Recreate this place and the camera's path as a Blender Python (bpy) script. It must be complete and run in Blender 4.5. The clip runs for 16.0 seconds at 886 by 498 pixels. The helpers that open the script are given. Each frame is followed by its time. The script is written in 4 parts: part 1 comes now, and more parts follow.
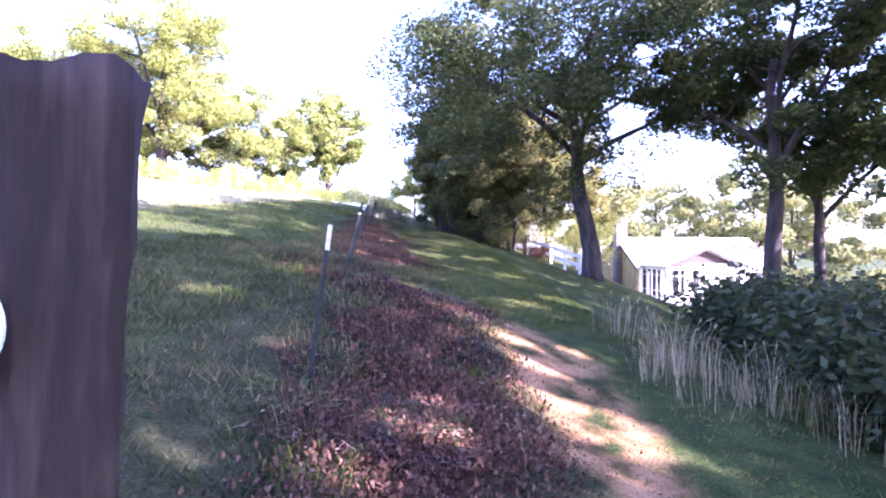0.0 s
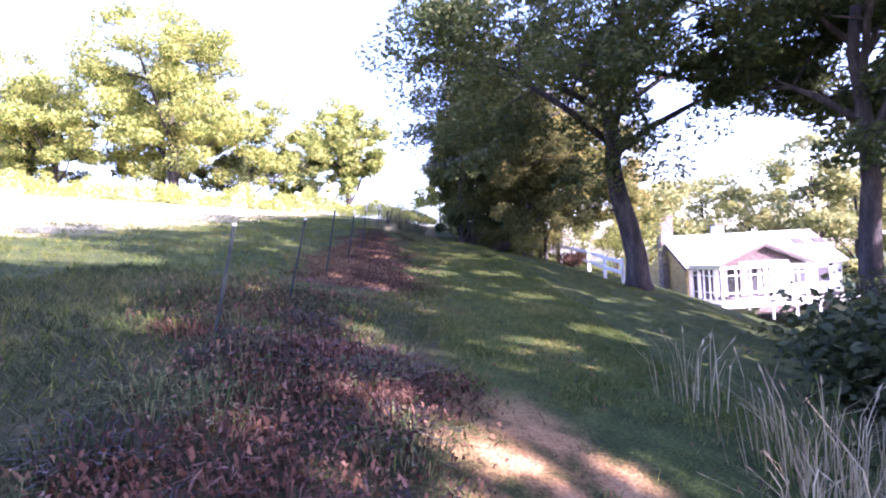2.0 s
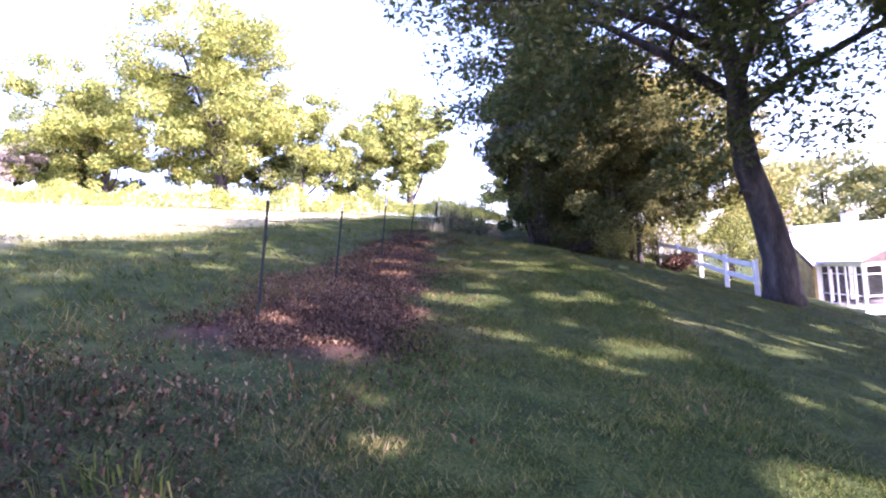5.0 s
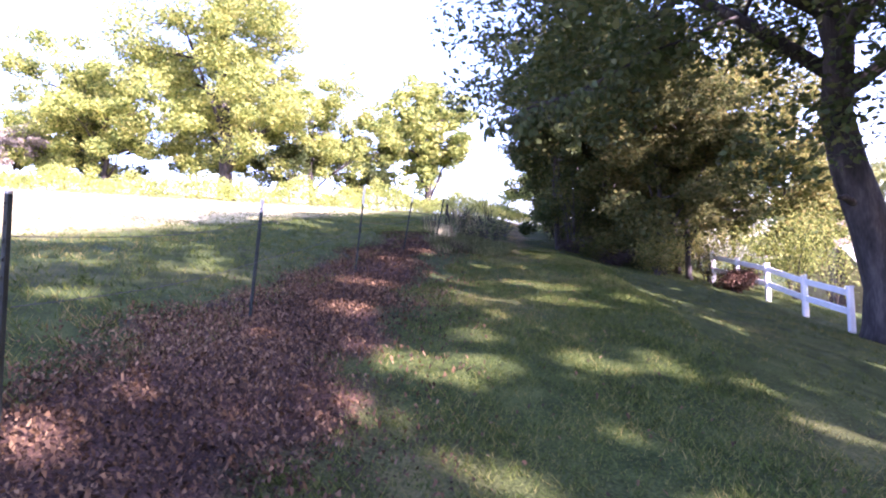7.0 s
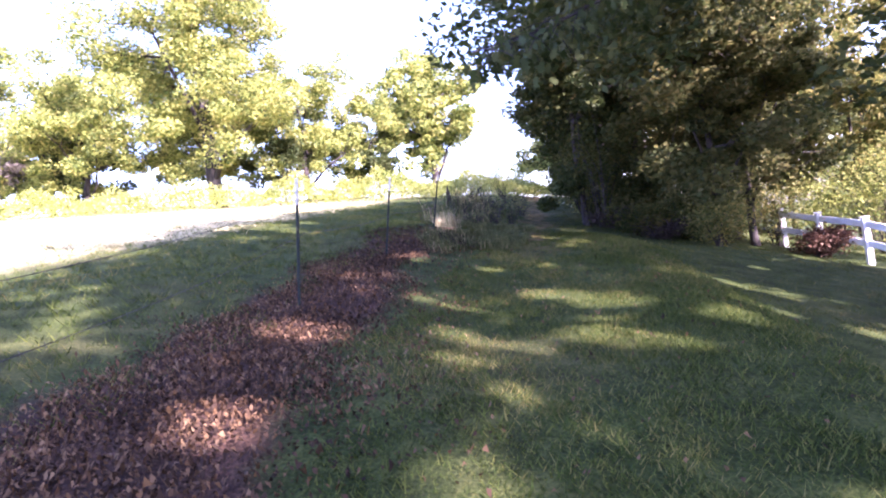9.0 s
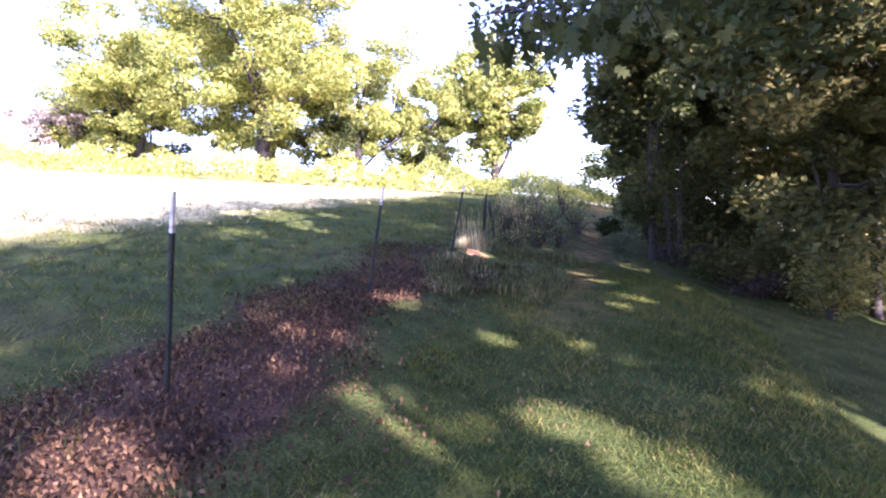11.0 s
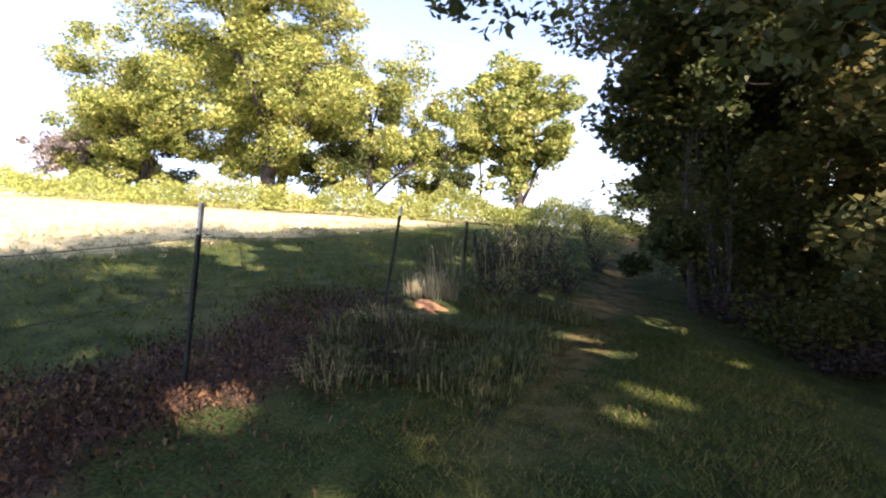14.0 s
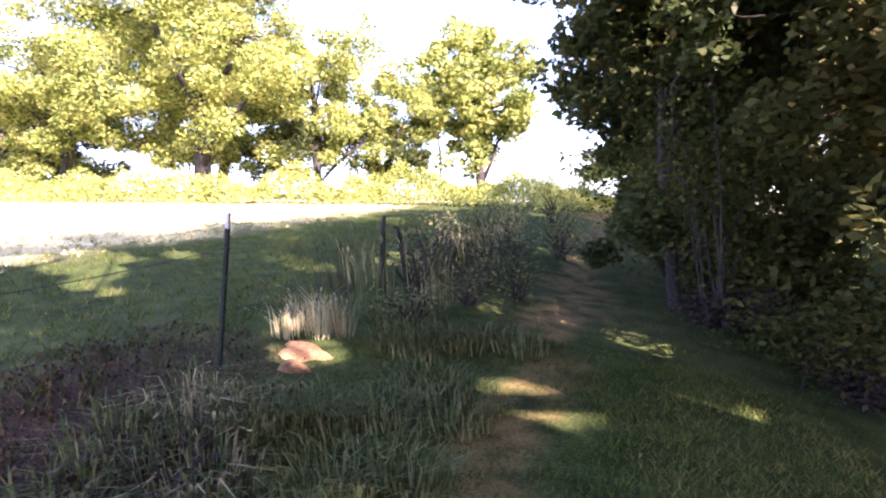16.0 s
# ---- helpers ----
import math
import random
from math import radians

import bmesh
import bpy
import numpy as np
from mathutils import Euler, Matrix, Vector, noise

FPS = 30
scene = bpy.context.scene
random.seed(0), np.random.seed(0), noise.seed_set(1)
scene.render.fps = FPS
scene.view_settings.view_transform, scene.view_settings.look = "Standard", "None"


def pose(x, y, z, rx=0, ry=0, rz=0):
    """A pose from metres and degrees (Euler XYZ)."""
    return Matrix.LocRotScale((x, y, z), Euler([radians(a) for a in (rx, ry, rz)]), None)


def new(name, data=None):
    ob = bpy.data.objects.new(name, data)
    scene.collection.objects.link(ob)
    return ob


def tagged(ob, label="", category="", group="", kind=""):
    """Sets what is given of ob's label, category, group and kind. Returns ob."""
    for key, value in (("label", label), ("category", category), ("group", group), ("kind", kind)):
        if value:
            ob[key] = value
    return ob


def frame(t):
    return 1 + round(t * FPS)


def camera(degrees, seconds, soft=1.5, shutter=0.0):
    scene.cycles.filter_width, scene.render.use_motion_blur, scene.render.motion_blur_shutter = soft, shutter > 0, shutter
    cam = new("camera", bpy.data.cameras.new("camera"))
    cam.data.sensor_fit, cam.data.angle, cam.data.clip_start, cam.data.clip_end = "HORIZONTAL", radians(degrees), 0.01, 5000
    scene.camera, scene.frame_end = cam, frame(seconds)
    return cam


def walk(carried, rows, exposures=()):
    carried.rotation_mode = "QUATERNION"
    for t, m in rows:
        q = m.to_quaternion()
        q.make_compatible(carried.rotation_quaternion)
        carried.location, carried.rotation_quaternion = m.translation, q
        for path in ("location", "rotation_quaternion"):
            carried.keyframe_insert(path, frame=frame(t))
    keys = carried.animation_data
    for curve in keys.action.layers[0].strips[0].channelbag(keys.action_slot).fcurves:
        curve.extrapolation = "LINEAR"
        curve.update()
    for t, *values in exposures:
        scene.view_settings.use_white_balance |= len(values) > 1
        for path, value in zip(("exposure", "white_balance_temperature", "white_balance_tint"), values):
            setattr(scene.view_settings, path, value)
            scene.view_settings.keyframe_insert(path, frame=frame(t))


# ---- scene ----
cam = camera(78.3, 16.0, soft=2.1)
# seconds, x, y, z, yaw, pitch, roll
ROWS = [
    (0, 0.025, 1.010, 1.560, 0.55, 0.08, 0.00),
    (0.5, 0.210, 1.772, 1.585, -0.85, 0.80, -2.00),
    (1, 0.361, 2.448, 1.610, 2.69, 1.70, -0.08),
    (1.5, 0.570, 3.237, 1.640, 2.32, -0.34, 2.12),
    (2, 0.700, 3.957, 1.668, 4.55, 1.23, 3.06),
    (2.5, 0.821, 4.665, 1.650, 6.16, 1.24, 2.87),
    (3, 0.840, 5.393, 1.680, 9.26, -0.63, 5.07),
    (3.5, 0.871, 6.195, 1.747, 11.35, -0.69, 2.98),
    (3.7, 0.888, 6.528, 1.809, 10.36, -1.10, 2.82),
    (5.8, 0.871, 9.798, 1.992, 14.74, 2.95, 4.35),
    (6, 0.893, 10.086, 2.081, 15.48, 2.17, 3.07),
    (6.5, 0.704, 10.949, 2.149, 13.35, -0.47, 4.16),
    (7, 0.694, 11.538, 2.251, 15.37, 1.35, 2.56),
    (7.5, 0.472, 12.090, 2.296, 16.93, -0.23, 3.65),
    (8, 0.393, 12.972, 2.335, 15.75, -1.41, 4.26),
    (8.5, 0.425, 13.856, 2.420, 13.84, -2.84, 3.95),
    (8.7, 0.398, 14.072, 2.474, 16.04, -1.20, 7.39),
    (10.8, 0.224, 16.605, 3.048, 25.90, -0.03, 5.87),
    (11, 0.300, 16.766, 3.088, 24.10, -1.02, 1.85),
    (11.5, 0.284, 17.064, 3.141, 23.84, 1.06, 3.25),
    (12, 0.369, 17.423, 3.152, 30.40, 6.71, 1.24),
    (12.5, 0.034, 18.055, 3.253, 38.57, 5.11, 7.14),
    (13, 0.056, 18.671, 3.281, 32.93, 3.00, 3.26),
    (13.5, -0.019, 19.311, 3.225, 38.45, 2.45, 0.03),
    (14, 0.213, 19.680, 3.224, 27.99, 2.36, 1.14),
    (14.5, 0.474, 19.916, 3.318, 21.46, -1.11, 0.37),
    (15, 0.273, 20.554, 3.451, 16.66, 2.07, 8.61),
    (15.5, -0.020, 21.300, 3.483, 26.18, 0.14, 6.18),
    (16, -0.013, 21.747, 3.566, 25.29, -0.16, 4.39),
]

walk(cam, [(t, pose(x, y, z, 90 + pitch, roll, yaw)) for t, x, y, z, yaw, pitch, roll in ROWS],
     exposures=[(0.0, 3.28, 5050, 63), (3.0, 2.84, 5300, 61), (8.5, 2.96, 5350, 59), (12.0, 2.94, 5450, 54), (12.6, 2.08, 6100, 38), (14.0, 2.02, 6100, 38), (14.5, 2.24, 6050, 42), (15.0, 2.74, 5900, 49), (16.0, 2.96, 5850, 50)])

# ---- daylight: a low autumn sun from behind the right shoulder ----
SUN_AZ, SUN_EL = radians(116), radians(29)  # clockwise from +y
world = bpy.data.worlds.new("sky")
scene.world = world
world.use_nodes = True
wn = world.node_tree.nodes
sky = wn.new("ShaderNodeTexSky")
sky.sky_type = 'NISHITA'
sky.sun_disc = False
sky.sun_elevation = SUN_EL
sky.sun_rotation = SUN_AZ
sky.air_density, sky.dust_density = 1.2, 1.5
wn["Background"].inputs[1].default_value = 0.125
world.node_tree.links.new(sky.outputs[0], wn["Background"].inputs[0])
sun = new("sun", bpy.data.lights.new("sun", 'SUN'))
sun.data.energy, sun.data.angle, sun.data.color = 5.0, radians(0.55), (1.0, 0.87, 0.65)
to_sun = Vector((math.sin(SUN_AZ) * math.cos(SUN_EL), math.cos(SUN_AZ) * math.cos(SUN_EL), math.sin(SUN_EL)))
sun.rotation_mode = 'QUATERNION'
sun.rotation_quaternion = to_sun.to_track_quat('Z', 'Y')

rng = np.random.default_rng(7)


# ---- materials ----
def ramp_of(nt, cols):
    r = nt.nodes.new("ShaderNodeValToRGB")
    el = r.color_ramp.elements
    while len(el) < len(cols):
        el.new(0.5)
    for k, c in enumerate(cols):
        el[k].position = k / max(1, len(cols) - 1)
        el[k].color = (*c, 1)
    return r


def surface(name, cols, scale=4.0, rough=0.85, bump=0.3, fine=60.0, metal=0.0, stretch=(1, 1, 1)):
    """Two scales of noise through a colour ramp, with fine relief."""
    m = bpy.data.materials.new(name)
    m.use_nodes = True
    nt = m.node_tree
    link, b = nt.links.new, nt.nodes["Principled BSDF"]
    co = nt.nodes.new("ShaderNodeTexCoord")
    mp = nt.nodes.new("ShaderNodeMapping")
    mp.inputs["Scale"].default_value = stretch
    link(co.outputs["Object"], mp.inputs[0])
    n1, n2 = nt.nodes.new("ShaderNodeTexNoise"), nt.nodes.new("ShaderNodeTexNoise")
    n1.inputs["Scale"].default_value, n2.inputs["Scale"].default_value = scale, fine
    n1.inputs["Detail"].default_value, n2.inputs["Detail"].default_value = 5, 4
    link(mp.outputs[0], n1.inputs["Vector"])
    link(mp.outputs[0], n2.inputs["Vector"])
    mix = nt.nodes.new("ShaderNodeMath")
    mix.operation = 'MULTIPLY_ADD'
    link(n2.outputs[0], mix.inputs[0])
    mix.inputs[1].default_value = 0.5
    sub = nt.nodes.new("ShaderNodeMath")
    sub.operation = 'SUBTRACT'
    link(n1.outputs[0], sub.inputs[0])
    sub.inputs[1].default_value = 0.25
    link(sub.outputs[0], mix.inputs[2])
    con = nt.nodes.new("ShaderNodeMapRange")
    con.inputs[1].default_value, con.inputs[2].default_value = 0.28, 0.72
    link(mix.outputs[0], con.inputs[0])
    r = ramp_of(nt, cols)
    link(con.outputs[0], r.inputs[0])
    link(r.outputs[0], b.inputs["Base Color"])
    b.inputs["Roughness"].default_value, b.inputs["Metallic"].default_value = rough, metal
    if bump:
        bp = nt.nodes.new("ShaderNodeBump")
        bp.inputs["Strength"].default_value, bp.inputs["Distance"].default_value = bump, 0.02
        link(mix.outputs[0], bp.inputs["Height"])
        link(bp.outputs[0], b.inputs["Normal"])
    return m


def leafy(name, cols, through_=0.35, rough=0.6):
    """Leaves and blades: a colour for each island, with light passing through."""
    m = bpy.data.materials.new(name)
    m.use_nodes = True
    nt = m.node_tree
    link, b = nt.links.new, nt.nodes["Principled BSDF"]
    g = nt.nodes.new("ShaderNodeNewGeometry")
    co = nt.nodes.new("ShaderNodeTexCoord")
    n = nt.nodes.new("ShaderNodeTexNoise")
    n.inputs["Scale"].default_value = 0.55
    link(co.outputs["Object"], n.inputs["Vector"])
    a = nt.nodes.new("ShaderNodeMath")
    a.operation = 'MULTIPLY_ADD'
    link(n.outputs[0], a.inputs[0])
    a.inputs[1].default_value = 1.1
    half = nt.nodes.new("ShaderNodeMath")
    half.operation = 'MULTIPLY_ADD'
    link(g.outputs["Random Per Island"], half.inputs[0])
    half.inputs[1].default_value, half.inputs[2].default_value = 0.75, -0.42
    link(half.outputs[0], a.inputs[2])
    r = ramp_of(nt, cols)
    link(a.outputs[0], r.inputs[0])
    link(r.outputs[0], b.inputs["Base Color"])
    b.inputs["Roughness"].default_value = rough
    b.inputs["Specular IOR Level"].default_value = 0.08 if rough > 0.8 else 0.25
    t = nt.nodes.new("ShaderNodeBsdfTranslucent")
    link(r.outputs[0], t.inputs[0])
    mx = nt.nodes.new("ShaderNodeMixShader")
    mx.inputs[0].default_value = through_
    link(b.outputs[0], mx.inputs[1])
    link(t.outputs[0], mx.inputs[2])
    link(mx.outputs[0], nt.nodes["Material Output"].inputs[0])
    return m


def ground_material():
    """Lawn, dry pasture with its sunlight painted in, leaf mulch along the fence and a worn dirt path, by place."""
    m = bpy.data.materials.new("ground")
    m.use_nodes = True
    nt = m.node_tree
    link, b = nt.links.new, nt.nodes["Principled BSDF"]
    co = nt.nodes.new("ShaderNodeTexCoord")

    def noise_(scale, detail=5):
        n = nt.nodes.new("ShaderNodeTexNoise")
        n.inputs["Scale"].default_value, n.inputs["Detail"].default_value = scale, detail
        link(co.outputs["Object"], n.inputs["Vector"])
        return n.outputs[0]

    def math_(op, a, c, d=None):
        n = nt.nodes.new("ShaderNodeMath")
        n.operation = op
        for k, v in enumerate((a, c, d)):
            if v is None:
                continue
            if isinstance(v, (int, float)):
                n.inputs[k].default_value = v
            else:
                link(v, n.inputs[k])
        return n.outputs[0]

    def step(v, lo, hi):
        n = nt.nodes.new("ShaderNodeMapRange")
        n.interpolation_type = 'SMOOTHSTEP'
        n.inputs[1].default_value, n.inputs[2].default_value = lo, hi
        link(v, n.inputs[0])
        return n.outputs[0]

    def mixc(f, a, c):
        n = nt.nodes.new("ShaderNodeMix")
        n.data_type = 'RGBA'
        link(f, n.inputs[0])
        link(a, n.inputs[6])
        link(c, n.inputs[7])
        return n.outputs[2]

    sep = nt.nodes.new("ShaderNodeSeparateXYZ")
    link(co.outputs["Object"], sep.inputs[0])
    x, y = sep.outputs[0], sep.outputs[1]
    warp = math_('MULTIPLY_ADD', noise_(0.9), 1.8, -0.9)
    s = math_('ADD', math_('MULTIPLY_ADD', y, 0.125, 0.15), math_('ADD', x, warp))
    n_mid, n_fine, n_big = noise_(3.0), noise_(45.0, 6), noise_(0.35)
    tone = step(math_('MULTIPLY_ADD', n_fine, 0.6, math_('MULTIPLY', n_mid, 0.5)), 0.3, 0.8)

    def cols(c):
        r = ramp_of(nt, c)
        link(tone, r.inputs[0])
        return r.outputs[0]

    lawn = cols([(0.014, 0.02, 0.006), (0.036, 0.055, 0.013), (0.08, 0.095, 0.026)])
    # pale tone for dry grass, with the meadow's sunlight added to it
    straw = cols([(0.28, 0.25, 0.1), (0.46, 0.42, 0.22), (0.6, 0.55, 0.32)])
    mulch = cols([(0.022, 0.014, 0.01), (0.055, 0.034, 0.024), (0.12, 0.07, 0.045)])
    dirt = cols([(0.14, 0.07, 0.028), (0.27, 0.15, 0.065), (0.4, 0.25, 0.12)])
    rough_ = cols([(0.016, 0.02, 0.008), (0.036, 0.04, 0.016), (0.078, 0.075, 0.034)])
    c = mixc(step(n_big, 0.5, 0.75), lawn, cols([(0.026, 0.03, 0.011), (0.06, 0.066, 0.022), (0.12, 0.115, 0.045)]))
    # colour edge laid where the sunlit meadow meets the shade
    c = mixc(math_('SUBTRACT', 1.0, step(s, -7.6, -5.0)), c, straw)
    # rough litter and dead stalks near the gate
    c = mixc(math_('MULTIPLY', math_('MULTIPLY', step(s, -1.6, -0.6), math_('SUBTRACT', 1.0, step(s, 1.2, 2.0))),
                   math_('SUBTRACT', 1.0, step(y, 9.5, 12.0))), c, rough_)
    c = mixc(math_('MULTIPLY', math_('MULTIPLY', step(s, -1.15, -0.75), math_('SUBTRACT', 1.0, step(math_('ADD', s, math_('MULTIPLY', math_('MINIMUM', math_('MAXIMUM', math_('SUBTRACT', y, 14.5), 0.0), 6.5), 0.11)), 0.9, 1.3))),
                   math_('MULTIPLY', step(y, 12.2, 12.9), math_('SUBTRACT', 1.0, step(y, 23.5, 25.5)))), c, mulch)
    path1 = math_('MULTIPLY', math_('MULTIPLY', step(s, 1.35, 1.8), math_('SUBTRACT', 1.0, step(s, 2.1, 2.6))), math_('SUBTRACT', 1.0, step(y, 6.9, 8.5)))
    path2 = math_('MULTIPLY', math_('MULTIPLY', step(s, 1.5, 1.9), math_('SUBTRACT', 1.0, step(s, 2.3, 2.7))), step(y, 21.5, 25.0))
    c = mixc(math_('MULTIPLY', math_('MAXIMUM', path1, math_('MULTIPLY', path2, 0.38)), step(n_mid, 0.28, 0.58)), c, dirt)
    link(c, b.inputs["Base Color"])
    b.inputs["Roughness"].default_value = 0.95
    b.inputs["Specular IOR Level"].default_value = 0.1
    bp = nt.nodes.new("ShaderNodeBump")
    bp.inputs["Strength"].default_value, bp.inputs["Distance"].default_value = 0.7, 0.05
    link(math_('ADD', n_fine, n_mid), bp.inputs["Height"])
    link(bp.outputs[0], b.inputs["Normal"])
    return m


M_GROUND = ground_material()
M_BARK = surface("oak bark", [(0.012, 0.01, 0.009), (0.034, 0.029, 0.026), (0.075, 0.064, 0.056)], 5, 0.95, 1.0, 28, stretch=(1, 1, 0.25))
M_OAKLEAF = leafy("oak leaves", [(0.03, 0.05, 0.014), (0.06, 0.085, 0.023), (0.11, 0.115, 0.034)], 0.4)
M_DARKLEAF = leafy("wood leaves", [(0.03, 0.045, 0.014), (0.058, 0.078, 0.022), (0.105, 0.108, 0.03), (0.15, 0.12, 0.038)], 0.5, 0.85)
M_THICKET = leafy("thicket leaves", [(0.038, 0.054, 0.016), (0.08, 0.1, 0.028), (0.14, 0.142, 0.042), (0.19, 0.16, 0.055)], 0.5, 0.75)
# olive leaf colour, light enough to paint the thicket's sunlit side
M_OLIVELIT = leafy("olive sunlit leaves", [(0.06, 0.075, 0.02), (0.13, 0.15, 0.036), (0.24, 0.23, 0.06), (0.36, 0.29, 0.09)], 0.5)
M_AUTUMN = leafy("turning leaves", [(0.05, 0.08, 0.02), (0.17, 0.22, 0.05), (0.37, 0.4, 0.095), (0.5, 0.46, 0.15)], 0.45)
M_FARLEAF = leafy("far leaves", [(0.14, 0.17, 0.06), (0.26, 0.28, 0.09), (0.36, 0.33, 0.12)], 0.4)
M_GREYBRUSH = leafy("grey brush", [(0.15, 0.135, 0.11), (0.22, 0.195, 0.16), (0.3, 0.265, 0.21)], 0.2)
M_WEED = leafy("goldenrod", [(0.13, 0.18, 0.04), (0.29, 0.34, 0.08), (0.47, 0.45, 0.14)], 0.4)
M_GRASS = leafy("grass", [(0.02, 0.036, 0.008), (0.052, 0.082, 0.016), (0.118, 0.138, 0.032), (0.24, 0.195, 0.075)], 0.3, 0.85)
M_TUFT = leafy("long grass", [(0.034, 0.052, 0.018), (0.08, 0.108, 0.036), (0.15, 0.165, 0.068), (0.3, 0.25, 0.13)], 0.3, 0.85)
# gate-side copy of the long grass, darkened to put shade in its colour
M_SHADEGRASS = leafy("shaded rough grass", [(0.015, 0.026, 0.01), (0.034, 0.052, 0.019), (0.066, 0.08, 0.034), (0.15, 0.125, 0.068)], 0.3, 0.85)
M_DRYGRASS = leafy("dry grass", [(0.16, 0.125, 0.065), (0.33, 0.27, 0.14), (0.5, 0.43, 0.24)], 0.3)
M_STRAW = leafy("hay", [(0.36, 0.32, 0.16), (0.5, 0.45, 0.25), (0.62, 0.56, 0.34)], 0.3)
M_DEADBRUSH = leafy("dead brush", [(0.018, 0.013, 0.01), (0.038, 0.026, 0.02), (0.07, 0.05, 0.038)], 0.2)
M_LITTER = leafy("dead leaves", [(0.022, 0.015, 0.01), (0.058, 0.037, 0.023), (0.13, 0.078, 0.039), (0.24, 0.165, 0.09)], 0.12, 0.85)
M_FERN = leafy("withered fern", [(0.028, 0.016, 0.011), (0.07, 0.037, 0.024), (0.14, 0.075, 0.046), (0.25, 0.165, 0.115)], 0.15, 0.85)
M_BRAMBLE = leafy("bramble leaves", [(0.02, 0.03, 0.01), (0.04, 0.055, 0.016), (0.08, 0.09, 0.03)], 0.3)
M_TPOST = surface("green post paint", [(0.005, 0.009, 0.007), (0.01, 0.018, 0.013), (0.02, 0.026, 0.02)], 9, 0.8, 0.2, 80)
M_WHITETIP = surface("white post tip", [(0.3, 0.3, 0.28), (0.55, 0.55, 0.52), (0.72, 0.72, 0.7)], 14, 0.6, 0.15, 90)
M_WIRE = surface("galvanised wire", [(0.03, 0.028, 0.026), (0.06, 0.056, 0.052)], 20, 0.7, 0, 90, 0.3)
M_OLDWOOD = surface("weathered timber", [(0.007, 0.0055, 0.005), (0.019, 0.014, 0.012), (0.05, 0.038, 0.033)], 5, 0.95, 1.0, 40, stretch=(1, 1, 0.12))
M_WHITE = surface("white paint", [(0.68, 0.68, 0.66), (0.8, 0.8, 0.78), (0.86, 0.86, 0.84)], 3, 0.55, 0.08, 50)
M_ROOF = surface("pale shingles", [(0.42, 0.41, 0.4), (0.56, 0.55, 0.54), (0.66, 0.65, 0.63)], 2, 0.8, 0.3, 25)
M_BARGE = surface("brown gable boards", [(0.04, 0.026, 0.022), (0.075, 0.05, 0.042), (0.11, 0.075, 0.062)], 4, 0.8, 0.2, 40)
M_YELLOW = surface("ochre siding", [(0.3, 0.2, 0.06), (0.42, 0.29, 0.1), (0.5, 0.36, 0.14)], 3, 0.8, 0.2, 40)
M_BRICK = surface("chimney brick", [(0.06, 0.045, 0.038), (0.13, 0.1, 0.085), (0.22, 0.18, 0.155)], 5, 0.9, 0.4, 40)
M_DECK = surface("grey deck boards", [(0.15, 0.14, 0.13), (0.28, 0.27, 0.26), (0.4, 0.39, 0.37)], 4, 0.85, 0.3, 40)
# near-black base colour stands in for unlit interiors: porch back, skylights, window panes
M_INSHADE = surface("interior shade tone", [(0.03, 0.028, 0.03), (0.07, 0.065, 0.07)], 2, 0.9, 0.1, 20)
M_BADGE = surface("pale blue badge", [(0.5, 0.68, 0.72), (0.62, 0.78, 0.8)], 8, 0.4, 0.05, 60)
M_BADGETEXT = surface("badge print", [(0.2, 0.36, 0.4), (0.28, 0.44, 0.48)], 8, 0.5, 0, 60)
M_SOIL = surface("red soil", [(0.07, 0.036, 0.015), (0.2, 0.105, 0.042), (0.34, 0.195, 0.085)], 6, 0.95, 0.9, 40)
glass = bpy.data.materials.new("porch glass")
glass.use_nodes = True
gb = glass.node_tree.nodes["Principled BSDF"]
gb.inputs["Base Color"].default_value = (0.8, 0.85, 0.88, 1)
gb.inputs["Roughness"].default_value = 0.04
gb.inputs["Transmission Weight"].default_value = 1.0


# ---- building helpers ----
def empty(name, x, y, z, turn=0.0):
    e = new(name)
    e.empty_display_size = 0.2
    e.location = (x, y, z)
    e.rotation_euler = (0, 0, turn)
    return e


def mesh_object(name, verts, faces, material, parent=None, smooth=False, label=""):
    me = bpy.data.meshes.new(name)
    me.from_pydata([tuple(v) for v in verts], [], [tuple(f) for f in faces])
    me.materials.append(material)
    if smooth:
        me.polygons.foreach_set("use_smooth", [True] * len(me.polygons))
    me.update()
    ob = new(name, me)
    if parent:
        ob.parent = parent
    return tagged(ob, label)


def array_mesh(name, v, n_per, material, parent=None):
    """Many loose polygons of n_per corners each, from an array of corners."""
    v = np.asarray(v, dtype=np.float32).reshape(-1, 3)
    nv, nf = len(v), len(v) // n_per
    me = bpy.data.meshes.new(name)
    me.vertices.add(nv)
    me.vertices.foreach_set("co", v.ravel())
    me.loops.add(nv)
    me.loops.foreach_set("vertex_index", np.arange(nv, dtype=np.int32))
    me.polygons.add(nf)
    me.polygons.foreach_set("loop_start", np.arange(0, nv, n_per, dtype=np.int32))
    me.materials.append(material)
    me.update(calc_edges=True)
    ob = new(name, me)
    if parent:
        ob.parent = parent
    return ob


def part(name, bm, material, parent, label=""):
    me = bpy.data.meshes.new(name)
    bm.to_mesh(me)
    bm.free()
    me.materials.append(material)
    ob = new(name, me)
    if parent:
        ob.parent = parent
    return tagged(ob, label)


